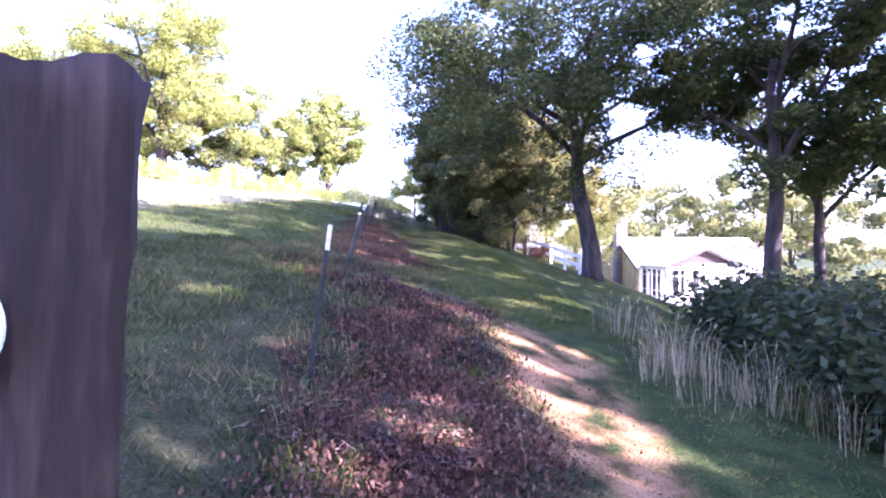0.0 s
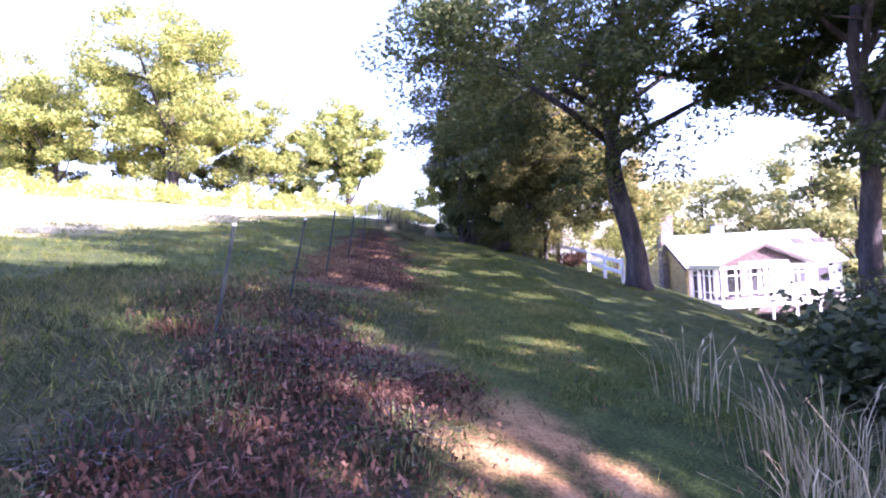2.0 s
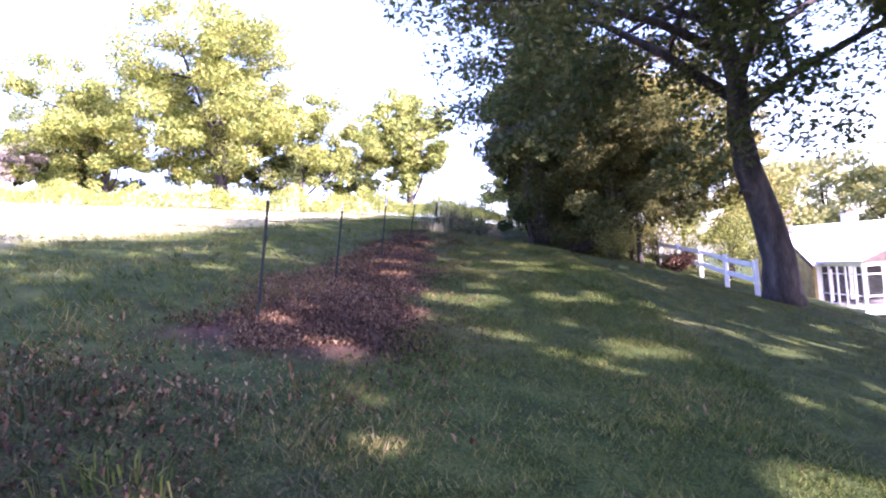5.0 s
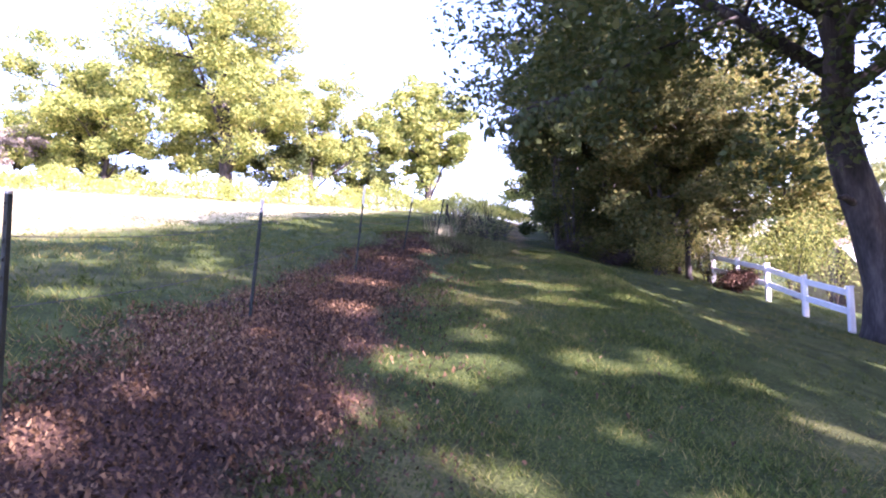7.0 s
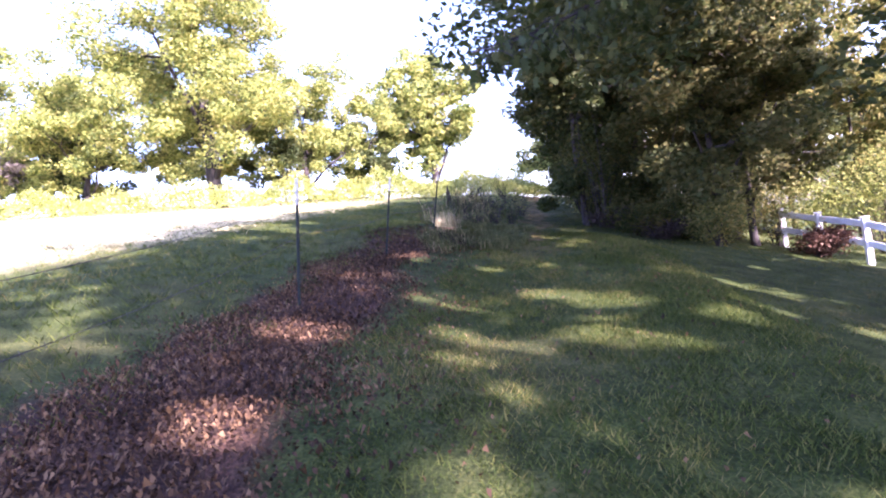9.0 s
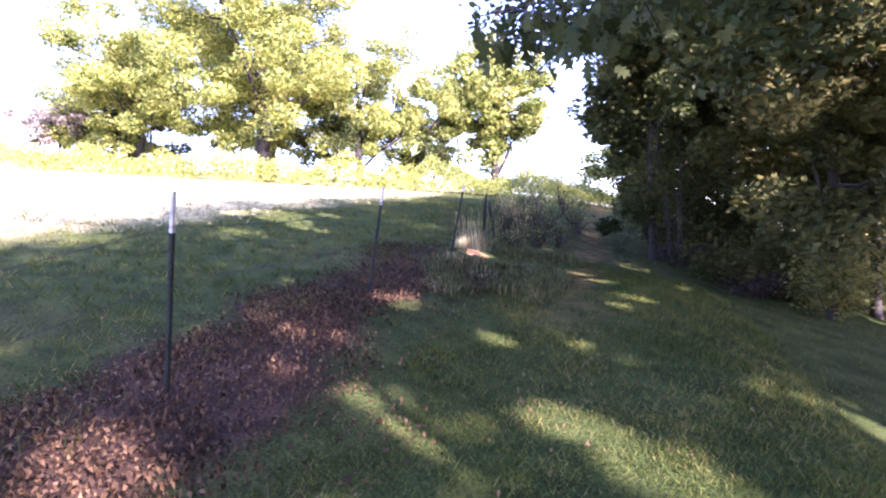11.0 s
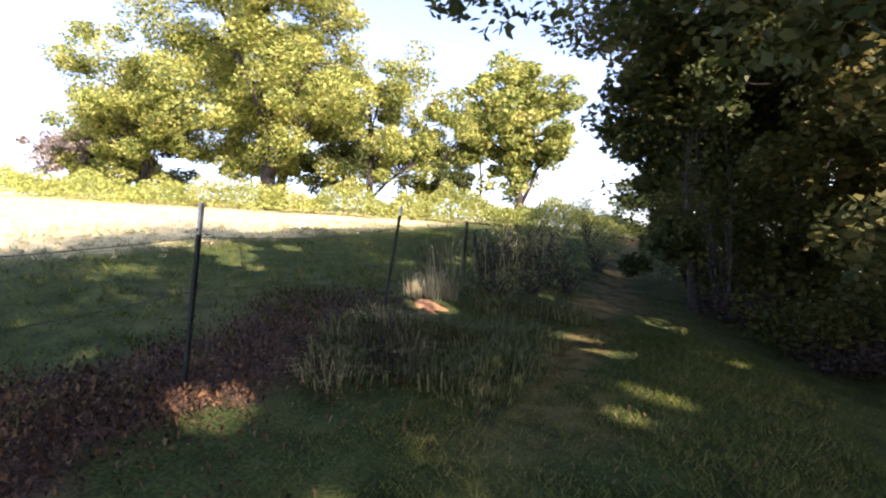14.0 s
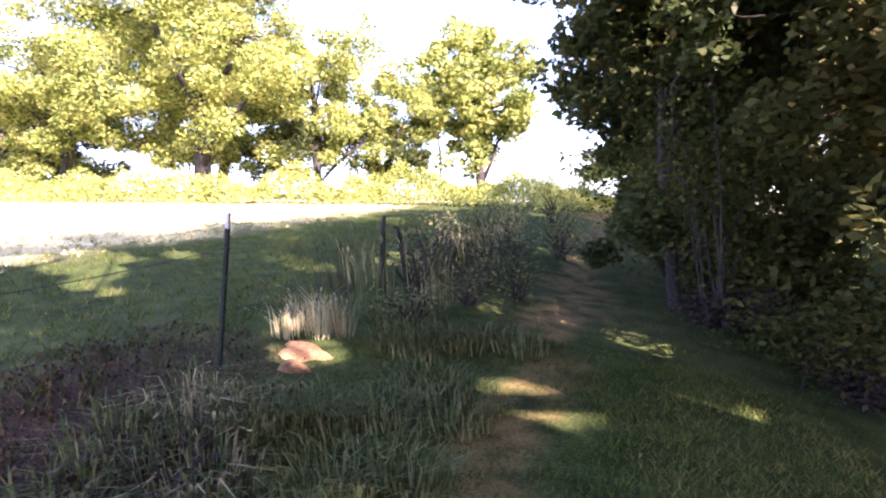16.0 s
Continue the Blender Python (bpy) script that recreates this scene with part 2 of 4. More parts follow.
def box(cx, cy, cz, sx, sy, sz, bevel=0.01, bm=None, m=None):
    bm = bm or bmesh.new()
    r = bmesh.ops.create_cube(bm, size=1.0, matrix=(m or Matrix()) @ Matrix.Translation((cx, cy, cz)) @ Matrix.Diagonal((sx, sy, sz, 1)))
    if bevel:
        es = list({e for v in r["verts"] for e in v.link_edges})
        bmesh.ops.bevel(bm, geom=es, offset=bevel, segments=1, affect='EDGES')
    return bm


def tube(path, radii, sides=8, cap=True):
    """Vertices and faces of a tapered tube along a path."""
    path = [Vector(p) for p in path]
    vs, fs = [], []
    ref = Vector((0.31, 0.95, 0.05))
    for i, p in enumerate(path):
        d = (path[min(i + 1, len(path) - 1)] - path[max(i - 1, 0)]).normalized()
        a = d.cross(ref)
        if a.length < 0.1:
            a = d.cross(Vector((1, 0, 0)))
        a.normalize()
        b = d.cross(a)
        for k in range(sides):
            w = 2 * math.pi * k / sides
            vs.append(p + (a * math.cos(w) + b * math.sin(w)) * radii[i])
    for i in range(len(path) - 1):
        for k in range(sides):
            k2 = (k + 1) % sides
            fs.append((i * sides + k, i * sides + k2, (i + 1) * sides + k2, (i + 1) * sides + k))
    if cap:
        fs.append(tuple(range(sides - 1, -1, -1)))
        fs.append(tuple((len(path) - 1) * sides + k for k in range(sides)))
    return vs, fs


def joined(pieces):
    vs, fs = [], []
    for v, f in pieces:
        o = len(vs)
        vs += list(v)
        fs += [tuple(i + o for i in q) for q in f]
    return vs, fs


def leaf_quads(centres, size, rng_, flat=0.5, aspect=0.55, droop=0.0):
    """Folded diamond leaves at random tilts."""
    n = len(centres)
    d = rng_.normal(size=(n, 3))
    d[:, 2] = d[:, 2] * flat - droop
    d /= np.linalg.norm(d, axis=1)[:, None]
    w = rng_.normal(size=(n, 3))
    w -= d * np.sum(w * d, axis=1)[:, None]
    w /= np.linalg.norm(w, axis=1)[:, None]
    up = np.cross(d, w)
    L = size * rng_.uniform(0.6, 1.3, n)[:, None]
    W = L * aspect * 0.5
    a = centres - d * L * 0.5
    b = centres + d * L * 0.5
    l = centres + w * W - d * L * 0.08 + up * W * 0.35
    r = centres - w * W - d * L * 0.08 + up * W * 0.35
    return np.stack([a, l, b, r], axis=1)


LOBES = [(0, 0), (0.07, 0.1), (0.28, 0.2), (0.13, 0.3), (0.42, 0.5), (0.15, 0.55), (0.3, 0.8), (0.1, 0.78), (0, 1.0)]


def lobed_leaves(centres, size, rng_, droop=0.9):
    """Oak leaves with pointed lobes."""
    out = []
    side = LOBES + [(-x, y) for x, y in LOBES[-2:0:-1]]
    for c in centres:
        d = Vector((rng_.normal() * 0.6, rng_.normal() * 0.6, -droop + rng_.normal() * 0.35)).normalized()
        w = d.cross(Vector(rng_.normal(size=3))).normalized()
        up = d.cross(w)
        s = size * rng_.uniform(0.7, 1.2)
        out.append([Vector(c) + d * (y * s) + w * (x * s) + up * (abs(x) * s * 0.5) for x, y in side])
    return np.array(out), len(side)


# ---- the lie of the land ----
def fence_s(x, y):
    return x + 0.15 + 0.125 * y


RISE_Y = (-2, 3.0, 4.9, 6.3, 7.7, 10.3, 13.5, 16.2, 19.2, 22.1, 24.0, 25.4, 30)
RISE_Z = (0, -0.17, -0.25, -0.06, 0.11, -0.13, -0.18, -0.21, -0.17, -0.1, 0.15, 0.12, 0)


def gz(x, y):
    x, y = np.asarray(x, dtype=float), np.asarray(y, dtype=float)
    s = fence_s(x, y)
    yy = np.where(y > 44, 44 + 14 * np.tanh((y - 44) / 14), np.where(y < -10, -10 + 20 * np.tanh((y + 10) / 20), y))
    zf = 0.3 + 0.1 * yy
    left = 0.15 * 55 * np.tanh(np.maximum(-s, 0) / 55)
    sp = np.maximum(s, 0)
    right = -0.2 * sp - 0.006 * np.minimum(sp, 40) ** 2
    z = zf + left + right - 0.14 * np.exp(-((s - 2.1) / 1.3) ** 2)
    z = -5.0 + np.logaddexp(0, (z + 5.0) / 0.7) * 0.7
    near = np.exp(-((x / 40) ** 2 + ((y - 18) / 45) ** 2))
    z = z + near * (0.03 * np.sin(1.7 * x + 0.6 * y) + 0.03 * np.sin(1.1 * y - 0.9 * x + 1) + 0.018 * np.sin(3.9 * x + 1.3) * np.sin(3.1 * y))
    # rise and fall of the ground along the fence, and the flatter shoulder of the track higher up
    z = z + np.interp(y, RISE_Y, RISE_Z) * np.exp(-(s / 1.7) ** 2)
    z = z + 0.23 * np.clip((y - 14.3) / 3.0, 0, 1) * np.clip((30 - y) / 6.0, 0, 1) * np.exp(-((s - 2.9) / 2.2) ** 2)
    # a low heap of leaves and brush by the gate and the berm of mulch along the posts
    z = z + 0.12 * np.exp(-(((x - 0.3) / 0.7) ** 2 + ((y - 7.0) / 1.3) ** 2))
    z = z + 0.03 * np.exp(-((s - 0.3) / 0.55) ** 2) * np.clip((y - 9) / 2, 0, 1) * np.clip((25 - y) / 2, 0, 1)
    return z


def gzf(x, y):
    return float(gz(x, y))


def spaced(lo, hi, mid, n, far):
    """Grid lines, dense round mid, spreading to far on both sides."""
    t = np.linspace(-1, 1, n)
    k = 3.6
    g = np.sinh(k * t) / np.sinh(k)
    return mid + g * far


gx, gy = spaced(0, 0, -1.0, 260, 420.0), spaced(0, 0, 16.0, 280, 420.0)
GX, GY = np.meshgrid(gx, gy)
GZ = gz(GX, GY)
nx, ny = len(gx), len(gy)
gv = np.stack([GX, GY, GZ], -1).reshape(-1, 3)
ii = np.arange((ny - 1) * (nx - 1))
r0, c0 = ii // (nx - 1), ii % (nx - 1)
gf = np.stack([r0 * nx + c0, r0 * nx + c0 + 1, (r0 + 1) * nx + c0 + 1, (r0 + 1) * nx + c0], -1)
ground = mesh_object("ground", gv.tolist(), gf.tolist(), M_GROUND, None, True)
tagged(ground, "sloping pasture and lawn with a leaf-strewn fence line and worn dirt path", "ground", kind="structure")


# ---- trees ----
# openings in the foliage through which the sun reaches the ground: x, y, radius
GAPS = [(0.8, 6.5, 0.32), (0.97, 5.45, 0.36), (1.35, 5.2, 0.3), (0.64, 6.9, 0.34), (1.58, 7.2, 0.22), (-0.05, 7.15, 0.2), (-1.97, 8.0, 0.24), (-2.5, 6.6, 0.16), (-1.4, 5.4, 0.08),
        (-0.65, 9.6, 0.23), (-0.4, 8.85, 0.2), (1.4, 10.4, 0.28), (2.3, 11.7, 0.34), (3.1, 12.2, 0.24), (1.55, 14.4, 0.24), (0.6, 16.4, 0.17), (0.35, 18.7, 0.27), (-0.78, 15.6, 0.2), (-0.8, 14.7, 0.24),
        (-2.05, 13.6, 0.16), (-1.35, 13.0, 0.08), (-1.8, 16.75, 0.24), (2.3, 19.6, 0.2), (-0.3, 15.85, 0.15), (1.25, 16.5, 0.13), (-1.64, 19.85, 0.2), (-0.5, 20.35, 0.22),
        (0.15, 20.0, 0.22), (-2.4, 18.5, 0.28), (-2.6, 21.95, 0.17), (-2.92, 25.15, 0.25), (-1.15, 25.5, 0.24), (-0.6, 27.6, 0.22)]
# breaks in the crowns over the edge of the meadow
MEADOW = [(-7.2, 26.1, 0.2), (-7.7, 26.6, 0.3), (-8.3, 26.5, 0.26), (-8.5, 27.2, 0.34), (-9.2, 27.4, 0.28), (-9.4, 26.6, 0.3), (-6.6, 26.0, 0.12), (-8.0, 28.2, 0.2)]
gaps_rng = np.random.default_rng(41)
GAPS = np.concatenate([np.array(GAPS), np.array(MEADOW), np.stack([gaps_rng.uniform(-6.5, 0.5, 60), gaps_rng.uniform(3, 22.5, 60), gaps_rng.uniform(0.02, 0.11, 60)], -1),
                       np.stack([gaps_rng.uniform(-0.8, 7, 80), gaps_rng.uniform(9, 19.8, 80), gaps_rng.uniform(0.02, 0.13, 80)], -1),
                       np.stack([gaps_rng.uniform(-2, 5, 14), gaps_rng.uniform(23, 29, 14), gaps_rng.uniform(0.02, 0.15, 14)], -1),
                       np.stack([gaps_rng.uniform(-5, 3, 60), gaps_rng.uniform(29.5, 34.5, 60), gaps_rng.uniform(0.08, 0.3, 60)], -1)])


def open_gaps(pos):
    """Keep the leaves that do not close a gap; pos in world metres."""
    keep_ = np.ones(len(pos), bool)
    d = np.array(to_sun)
    z0 = gz(GAPS[:, 0], GAPS[:, 1])
    for (gx, gy, gr), g_z in zip(GAPS, z0):
        q = pos - np.array([gx, gy, g_z])
        q -= (q @ d)[:, None] * d
        keep_ &= (q * q).sum(1) > (gr + 0.09) ** 2
    return keep_


def tree(name, label, x, y, height, rx, ry, trunk_r, leaves, size, mat_leaf, seed, low=0.35, lean=(0, 0), limbs=7,
         clusters=60, spread=0.95, group="", first=0.38, category="tree", inner=0.35, puff=(0.13, 0.26), gaps=False):
    """A tapered, bent trunk, limbs that fork, and a crown of leaf clumps with gaps."""
    g = np.random.default_rng(seed)
    base = empty(name, x, y, gzf(x, y) - 0.05)
    h = height
    top = Vector((lean[0], lean[1], h * 0.62))
    pts, rad = [], []
    for k in range(9):
        t = k / 8
        p = Vector((lean[0] * t ** 1.4, lean[1] * t ** 1.4, h * 0.62 * t))
        p += Vector((g.normal() * 0.12, g.normal() * 0.12, 0)) * (trunk_r * 2.2 if k else 0)
        pts.append(p)
        rad.append(trunk_r * (1.35 if k == 0 else 1.0) * (1 - 0.62 * t))
    pts.insert(1, pts[0].lerp(pts[1], 0.3))
    rad.insert(1, trunk_r * 1.06)
    v, f = tube(pts, rad, 12)
    mesh_object("trunk", v, f, M_BARK, base, True)
    centre = Vector((lean[0], lean[1], h * (1 + low) / 2))
    rz = h * (1 - low) / 2
    tips = []

    def trunk_at(t):
        i = min(int(t * (len(pts) - 1)), len(pts) - 2)
        return pts[i].lerp(pts[i + 1], t * (len(pts) - 1) - i)

    for k in range(limbs):
        t = first / 0.62 + (1 - first / 0.62) * (k + 0.5) / limbs if first < 0.6 else 0.9
        a = k * 2.4 + g.uniform(-0.4, 0.4)
        start = trunk_at(min(t, 0.98))
        e = g.uniform(-0.6, 0.8)
        out = Vector((math.cos(a) * rx * 0.8 * math.cos(e), math.sin(a) * ry * 0.8 * math.cos(e), math.sin(e) * rz * 0.85)) + centre
        r_l = trunk_r * (0.4 - 0.22 * k / limbs)
        mid = start.lerp(out, 0.5) + Vector((g.normal() * 0.3, g.normal() * 0.3, g.uniform(0.1, 0.7)))
        q = start.lerp(mid, 0.5) + Vector((g.normal() * 0.15, g.normal() * 0.15, 0.12))
        q2 = mid.lerp(out, 0.5) + Vector((g.normal() * 0.25, g.normal() * 0.25, 0.15))
        pcs = [tube([start, q, mid, q2, out], [r_l, r_l * 0.8, r_l * 0.6, r_l * 0.38, r_l * 0.1], 7)]
        tips += [out, q2]
        for j in range(5):
            s0 = [q, mid, q2, mid, q2][j]
            dv = Vector(g.normal(size=3))
            dv.z = abs(dv.z) * 0.6 - 0.1
            e2 = s0 + dv.normalized() * min(rx, ry) * g.uniform(0.25, 0.5)
            m2 = s0.lerp(e2, 0.5) + Vector(g.normal(size=3)) * 0.12
            pcs.append(tube([s0, m2, e2], [r_l * 0.35, r_l * 0.22, r_l * 0.06], 5))
            tips.append(e2)
        v, f = joined(pcs)
        mesh_object("limb", v, f, M_BARK, base, True)
    cl = [np.array(t) for t in tips]
    c0, rr = np.array(centre), np.array([rx, ry, rz])
    while len(cl) < clusters:
        d = g.normal(size=3)
        d /= np.linalg.norm(d)
        bump = 0.9 + 0.14 * math.sin(3 * math.atan2(d[1], d[0]) + seed) * math.cos(2.5 * d[2] + seed)
        taper = 0.8 + 0.2 * min(1.0, (d[2] + 1.0) / 0.6)
        q = d * rr * spread * bump * g.uniform(inner, 1.0) ** 0.45
        cl.append(c0 + q * np.array([taper, taper, 1.0]))
    cl = np.array(cl)
    n_each = leaves // len(cl)
    rad_c = (rx * ry * rz) ** (1 / 3) * g.uniform(*puff, len(cl))
    off = g.normal(size=(len(cl), n_each, 3))
    off *= (g.uniform(0, 1, (len(cl), n_each, 1)) ** 0.33) / np.linalg.norm(off, axis=2)[:, :, None]
    pos = cl[:, None, :] + off * rad_c[:, None, None] * np.array([1.15, 1.15, 0.75])
    pos = pos.reshape(-1, 3)
    gzs = gz(pos[:, 0] + x, pos[:, 1] + y) - base.location.z
    pos = pos[pos[:, 2] > gzs + 0.08]
    if gaps:
        pos = pos[open_gaps(pos + np.array(base.location))]
    array_mesh("crown", leaf_quads(pos, size, g), 4, mat_leaf, base)
    return tagged(base, label, category, group)


oak = tree("oak_tree", "large dark oak with a leaning trunk on the lawn", 5.95, 23.5, 14.4, 8.7, 7.9, 0.4, 92000, 0.165, M_OAKLEAF, 3,
           low=0.2, lean=(-1.3, -0.5), limbs=12, clusters=180, first=0.35, inner=0.08, spread=1.0, puff=(0.085, 0.16), gaps=True)
v, f = tube([(-0.1, -0.05, 2.62), (-0.5, -0.25, 2.66), (-0.78, -0.5, 2.8), (-0.95, -0.68, 2.78)], [0.09, 0.075, 0.06, 0.035], 8)
mesh_object("branch_stub", v, f, M_BARK, oak, True, "broken-off stub of a dead branch")
tree("lawn_tree", "tall dark-leaved tree behind the bramble bank", 10.6, 18.9, 15.0, 4.8, 4.8, 0.33, 34000, 0.185, M_OAKLEAF, 11, low=0.3, limbs=6, clusters=60, puff=(0.1, 0.19), group="trees by the lawn", gaps=True)
tree("lawn_tree", "slender dark-leaved tree behind the bramble bank", 13.6, 21.0, 14.0, 4.4, 4.4, 0.26, 28000, 0.185, M_OAKLEAF, 12, low=0.32, limbs=7, clusters=80, puff=(0.1, 0.19), group="trees by the lawn", gaps=True)
# trees out of view beside the gate, whose shade lies on the path
SHADE = [(12.8, 13.2, 18.2, 4.6, 0.48, 60), (18.0, 17.0, 18.4, 5.0, 0.4, 70), (10.8, 8.2, 17.5, 4.2, 0.42, 60), (15.8, 6.4, 19.8, 4.8, 0.42, 70), (10.4, 5.6, 12, 2.6, 0.3, 46),
         (19.0, 2.6, 18.4, 4.6, 0.4, 76), (13.0, -6.8, 15, 4.6, 0.2, 76), (8.5, -8.5, 12, 4.2, 0.2, 70), (22.0, 10.5, 19.2, 5.0, 0.35, 70), (6.2, -2.6, 9, 2.8, 0.2, 70),
         (20.5, 22.5, 16, 4.6, 0.3, 60), (10.0, -3.6, 13, 3.4, 0.2, 70), (12.2, 1.2, 17, 4.2, 0.6, 84), (16.5, -1.8, 18.9, 4.6, 0.5, 84), (14.0, 4.4, 18.6, 3.4, 0.5, 70), (16.6, 10.0, 20.0, 4.2, 0.5, 70)]
for k, (x, y, h, r, low, clumps) in enumerate(SHADE):
    tree("shade_tree", "leafy tree standing beside the gate", x, y, h, r, r, 0.32, clumps * 100, 0.38, M_OAKLEAF, 20 + k, low=low, limbs=5, clusters=clumps, group="trees by the gate", puff=(0.12, 0.21), inner=0.15, gaps=True)

# the thicket to the right of the track
WOOD = [(1.2, 30.2, 11.0, 3.7, -0.08), (4.9, 36.0, 12.0, 3.6, 0.03), (1.7, 35.0, 11.5, 3.5, 0.03), (6.6, 37.5, 13.0, 4.0, 0.03),
        (2.8, 41.0, 12.0, 3.8, 0.03), (0.8, 47.5, 9.0, 3.2, 0.02), (8.2, 36.0, 8.5, 2.6, 0.02), (3.2, 33.5, 7.0, 1.9, -0.15), (3.4, 28.9, 7.0, 2.3, -0.25), (-0.3, 34.5, 6.5, 2.0, 0.0), (0.3, 32.2, 8.5, 2.7, -0.15), (-0.6, 37.0, 9.0, 2.6, 0.05), (-0.4, 30.0, 6.2, 1.6, -0.3), (2.6, 28.2, 8.0, 2.3, -0.3), (3.3, 30.4, 9.5, 2.8, -0.2)]
# olive trees carry the sunlit right flank in leaf colour, the rest stay darker
for k, (x, y, h, r, low) in enumerate(WOOD):
    tree("thicket_tree", "dense dark tree with foliage down to the ground", x, y, h, r, r * 1.05, 0.09, (50000 if k == 0 else 22000) if k < 7 else 16000, 0.15 if k in (0, 7, 8, 9, 10, 12, 13, 14) else 0.18, M_OLIVELIT if k in (1, 3, 6) else M_OAKLEAF if k == 12 else M_DARKLEAF if k in (2, 4, 5) else M_THICKET, 40 + k,
         low=low, limbs=8, clusters=110 if k < 7 else 40, first=0.15, group="thicket beside the track", inner=0.05, spread=1.0, gaps=k in (0, 8, 10), puff=(0.1, 0.19))

# the group on the hill
HILL = [(-20.6, 40.0, 15.5, 5.9, 0.06, 0.42, 60000), (-31.5, 40.3, 11.0, 5.6, 0.0, 0.3, 30000), (-16.8, 43.6, 9.8, 3.9, -0.04, 0.22, 24000), (-24.6, 45.0, 14.0, 5.0, 0.08, 0.35, 24000),
        (-36.5, 42.5, 9.0, 4.2, 0.04, 0.25, 16000), (-15.0, 46.4, 8.6, 3.6, -0.05, 0.16, 18000), (-27.6, 38.0, 8.5, 3.6, 0.0, 0.2, 18000)]
for k, (x, y, h, r, low, tr, n) in enumerate(HILL):
    tree("hill_tree", "broad sunlit tree with yellow-green leaves on the hill", x, y, h, r, r, tr, int(n * 1.12), 0.195, M_AUTUMN, 60 + k,
         low=low, limbs=9, clusters=128 if k == 0 else 86, first=0.12, group="trees on the hill", inner=0.2, spread=1.0, puff=(0.11, 0.2))
for k, (x, y, h, r) in enumerate([(-29.2, 39.4, 4.5, 2.6), (-22.0, 41.4, 5.0, 2.8), (-18.0, 42.8, 4.2, 2.4), (-33.5, 39.0, 4.0, 2.4), (-13.5, 46.6, 3.6, 2.0), (-25.6, 43.5, 4.4, 2.6)]):
    tree("hill_bush", "dense green bush under the trees on the hill", x, y, h, r, r, 0.07, 6500, 0.2, M_AUTUMN if k % 2 else M_OAKLEAF, 170 + k, low=0.0, limbs=5, clusters=36, first=0.1, category="bush", group="bushes on the hill")
tree("hill_bush", "leafless grey-brown brush at the edge of the trees", -35.0, 38.0, 4.6, 2.6, 2.6, 0.08, 6000, 0.22, M_GREYBRUSH, 75, low=0.02, limbs=7, clusters=36, first=0.1, category="bush")
tree("lone_tree", "round single tree at the head of the fence", -10.9, 50.3, 10.5, 3.9, 3.9, 0.3, 20000, 0.3, M_AUTUMN, 71, low=0.12, limbs=9, clusters=130, first=0.12, inner=0.2, spread=1.0, puff=(0.11, 0.19))
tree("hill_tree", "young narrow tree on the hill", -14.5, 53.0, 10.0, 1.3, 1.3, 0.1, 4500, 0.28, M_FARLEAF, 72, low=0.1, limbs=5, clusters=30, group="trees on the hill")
tree("track_end_tree", "small yellow-green tree at the top of the track", -3.0, 50.0, 5.0, 2.4, 2.4, 0.1, 7000, 0.24, M_AUTUMN, 73, low=0.0, limbs=6, clusters=36, first=0.1)
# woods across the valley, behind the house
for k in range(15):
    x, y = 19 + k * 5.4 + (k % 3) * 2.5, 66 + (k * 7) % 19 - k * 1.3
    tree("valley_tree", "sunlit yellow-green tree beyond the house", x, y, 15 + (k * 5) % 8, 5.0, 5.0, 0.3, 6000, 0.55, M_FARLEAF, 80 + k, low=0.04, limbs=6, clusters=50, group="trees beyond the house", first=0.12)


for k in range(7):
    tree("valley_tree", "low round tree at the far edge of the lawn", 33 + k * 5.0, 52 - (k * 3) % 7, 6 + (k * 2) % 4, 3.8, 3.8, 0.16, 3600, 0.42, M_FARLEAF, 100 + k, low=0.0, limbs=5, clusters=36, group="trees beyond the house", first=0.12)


# ---- undergrowth ----
def stalks(x, y, h, radius, n, g, width=0.006, bend=0.45, heads=0.0):
    """Curved blades from a clump; each blade two quads, some with a seed head."""
    a = g.uniform(0, 2 * math.pi, n)
    r = radius * np.sqrt(g.uniform(0, 1, n))
    bx, by = x + np.cos(a) * r, y + np.sin(a) * r
    bz = gz(bx, by) - 0.02
    hh = h * g.uniform(0.55, 1.1, n)
    a2 = a + g.normal(0, 0.7, n)
    lean_ = bend * g.uniform(0.15, 1.0, n) * hh
    w = np.stack([-np.sin(a2), np.cos(a2), np.zeros(n)], -1) * (width * g.uniform(0.7, 1.5, n))[:, None]
    p0 = np.stack([bx, by, bz], -1)
    p1 = p0 + np.stack([np.cos(a2) * lean_ * 0.3, np.sin(a2) * lean_ * 0.3, hh * 0.6], -1)
    p2 = p0 + np.stack([np.cos(a2) * lean_, np.sin(a2) * lean_, hh * (1 - 0.25 * bend)], -1)
    out = [np.stack([p0 - w, p0 + w, p1 + w * 0.8, p1 - w * 0.8], 1), np.stack([p1 - w * 0.8, p1 + w * 0.8, p2 + w * 0.15, p2 - w * 0.15], 1)]
    k = int(n * heads)
    if k:
        d = (p2[:k] - p1[:k]) * 0.3
        out.append(np.stack([p2[:k] - d - w[:k], p2[:k] - d * 0.4 - w[:k] * 2.2, p2[:k] + d * 0.3, p2[:k] - d * 0.4 + w[:k] * 2.2], 1))
    return np.concatenate(out)


def clump(name, label, x, y, h, radius, n, material, seed, width=0.006, bend=0.45, heads=0.0, group="", category="grass"):
    g = np.random.default_rng(seed)
    q = stalks(x, y, h, radius, n, g, width, bend, heads)
    o_ = np.array([x, y, gzf(x, y)])
    ob = array_mesh(name, q - o_, 4, material)
    ob.location = o_
    return tagged(ob, label, category, group, "stuff" if name in ("grass_tuft", "weed_stalks") else "")


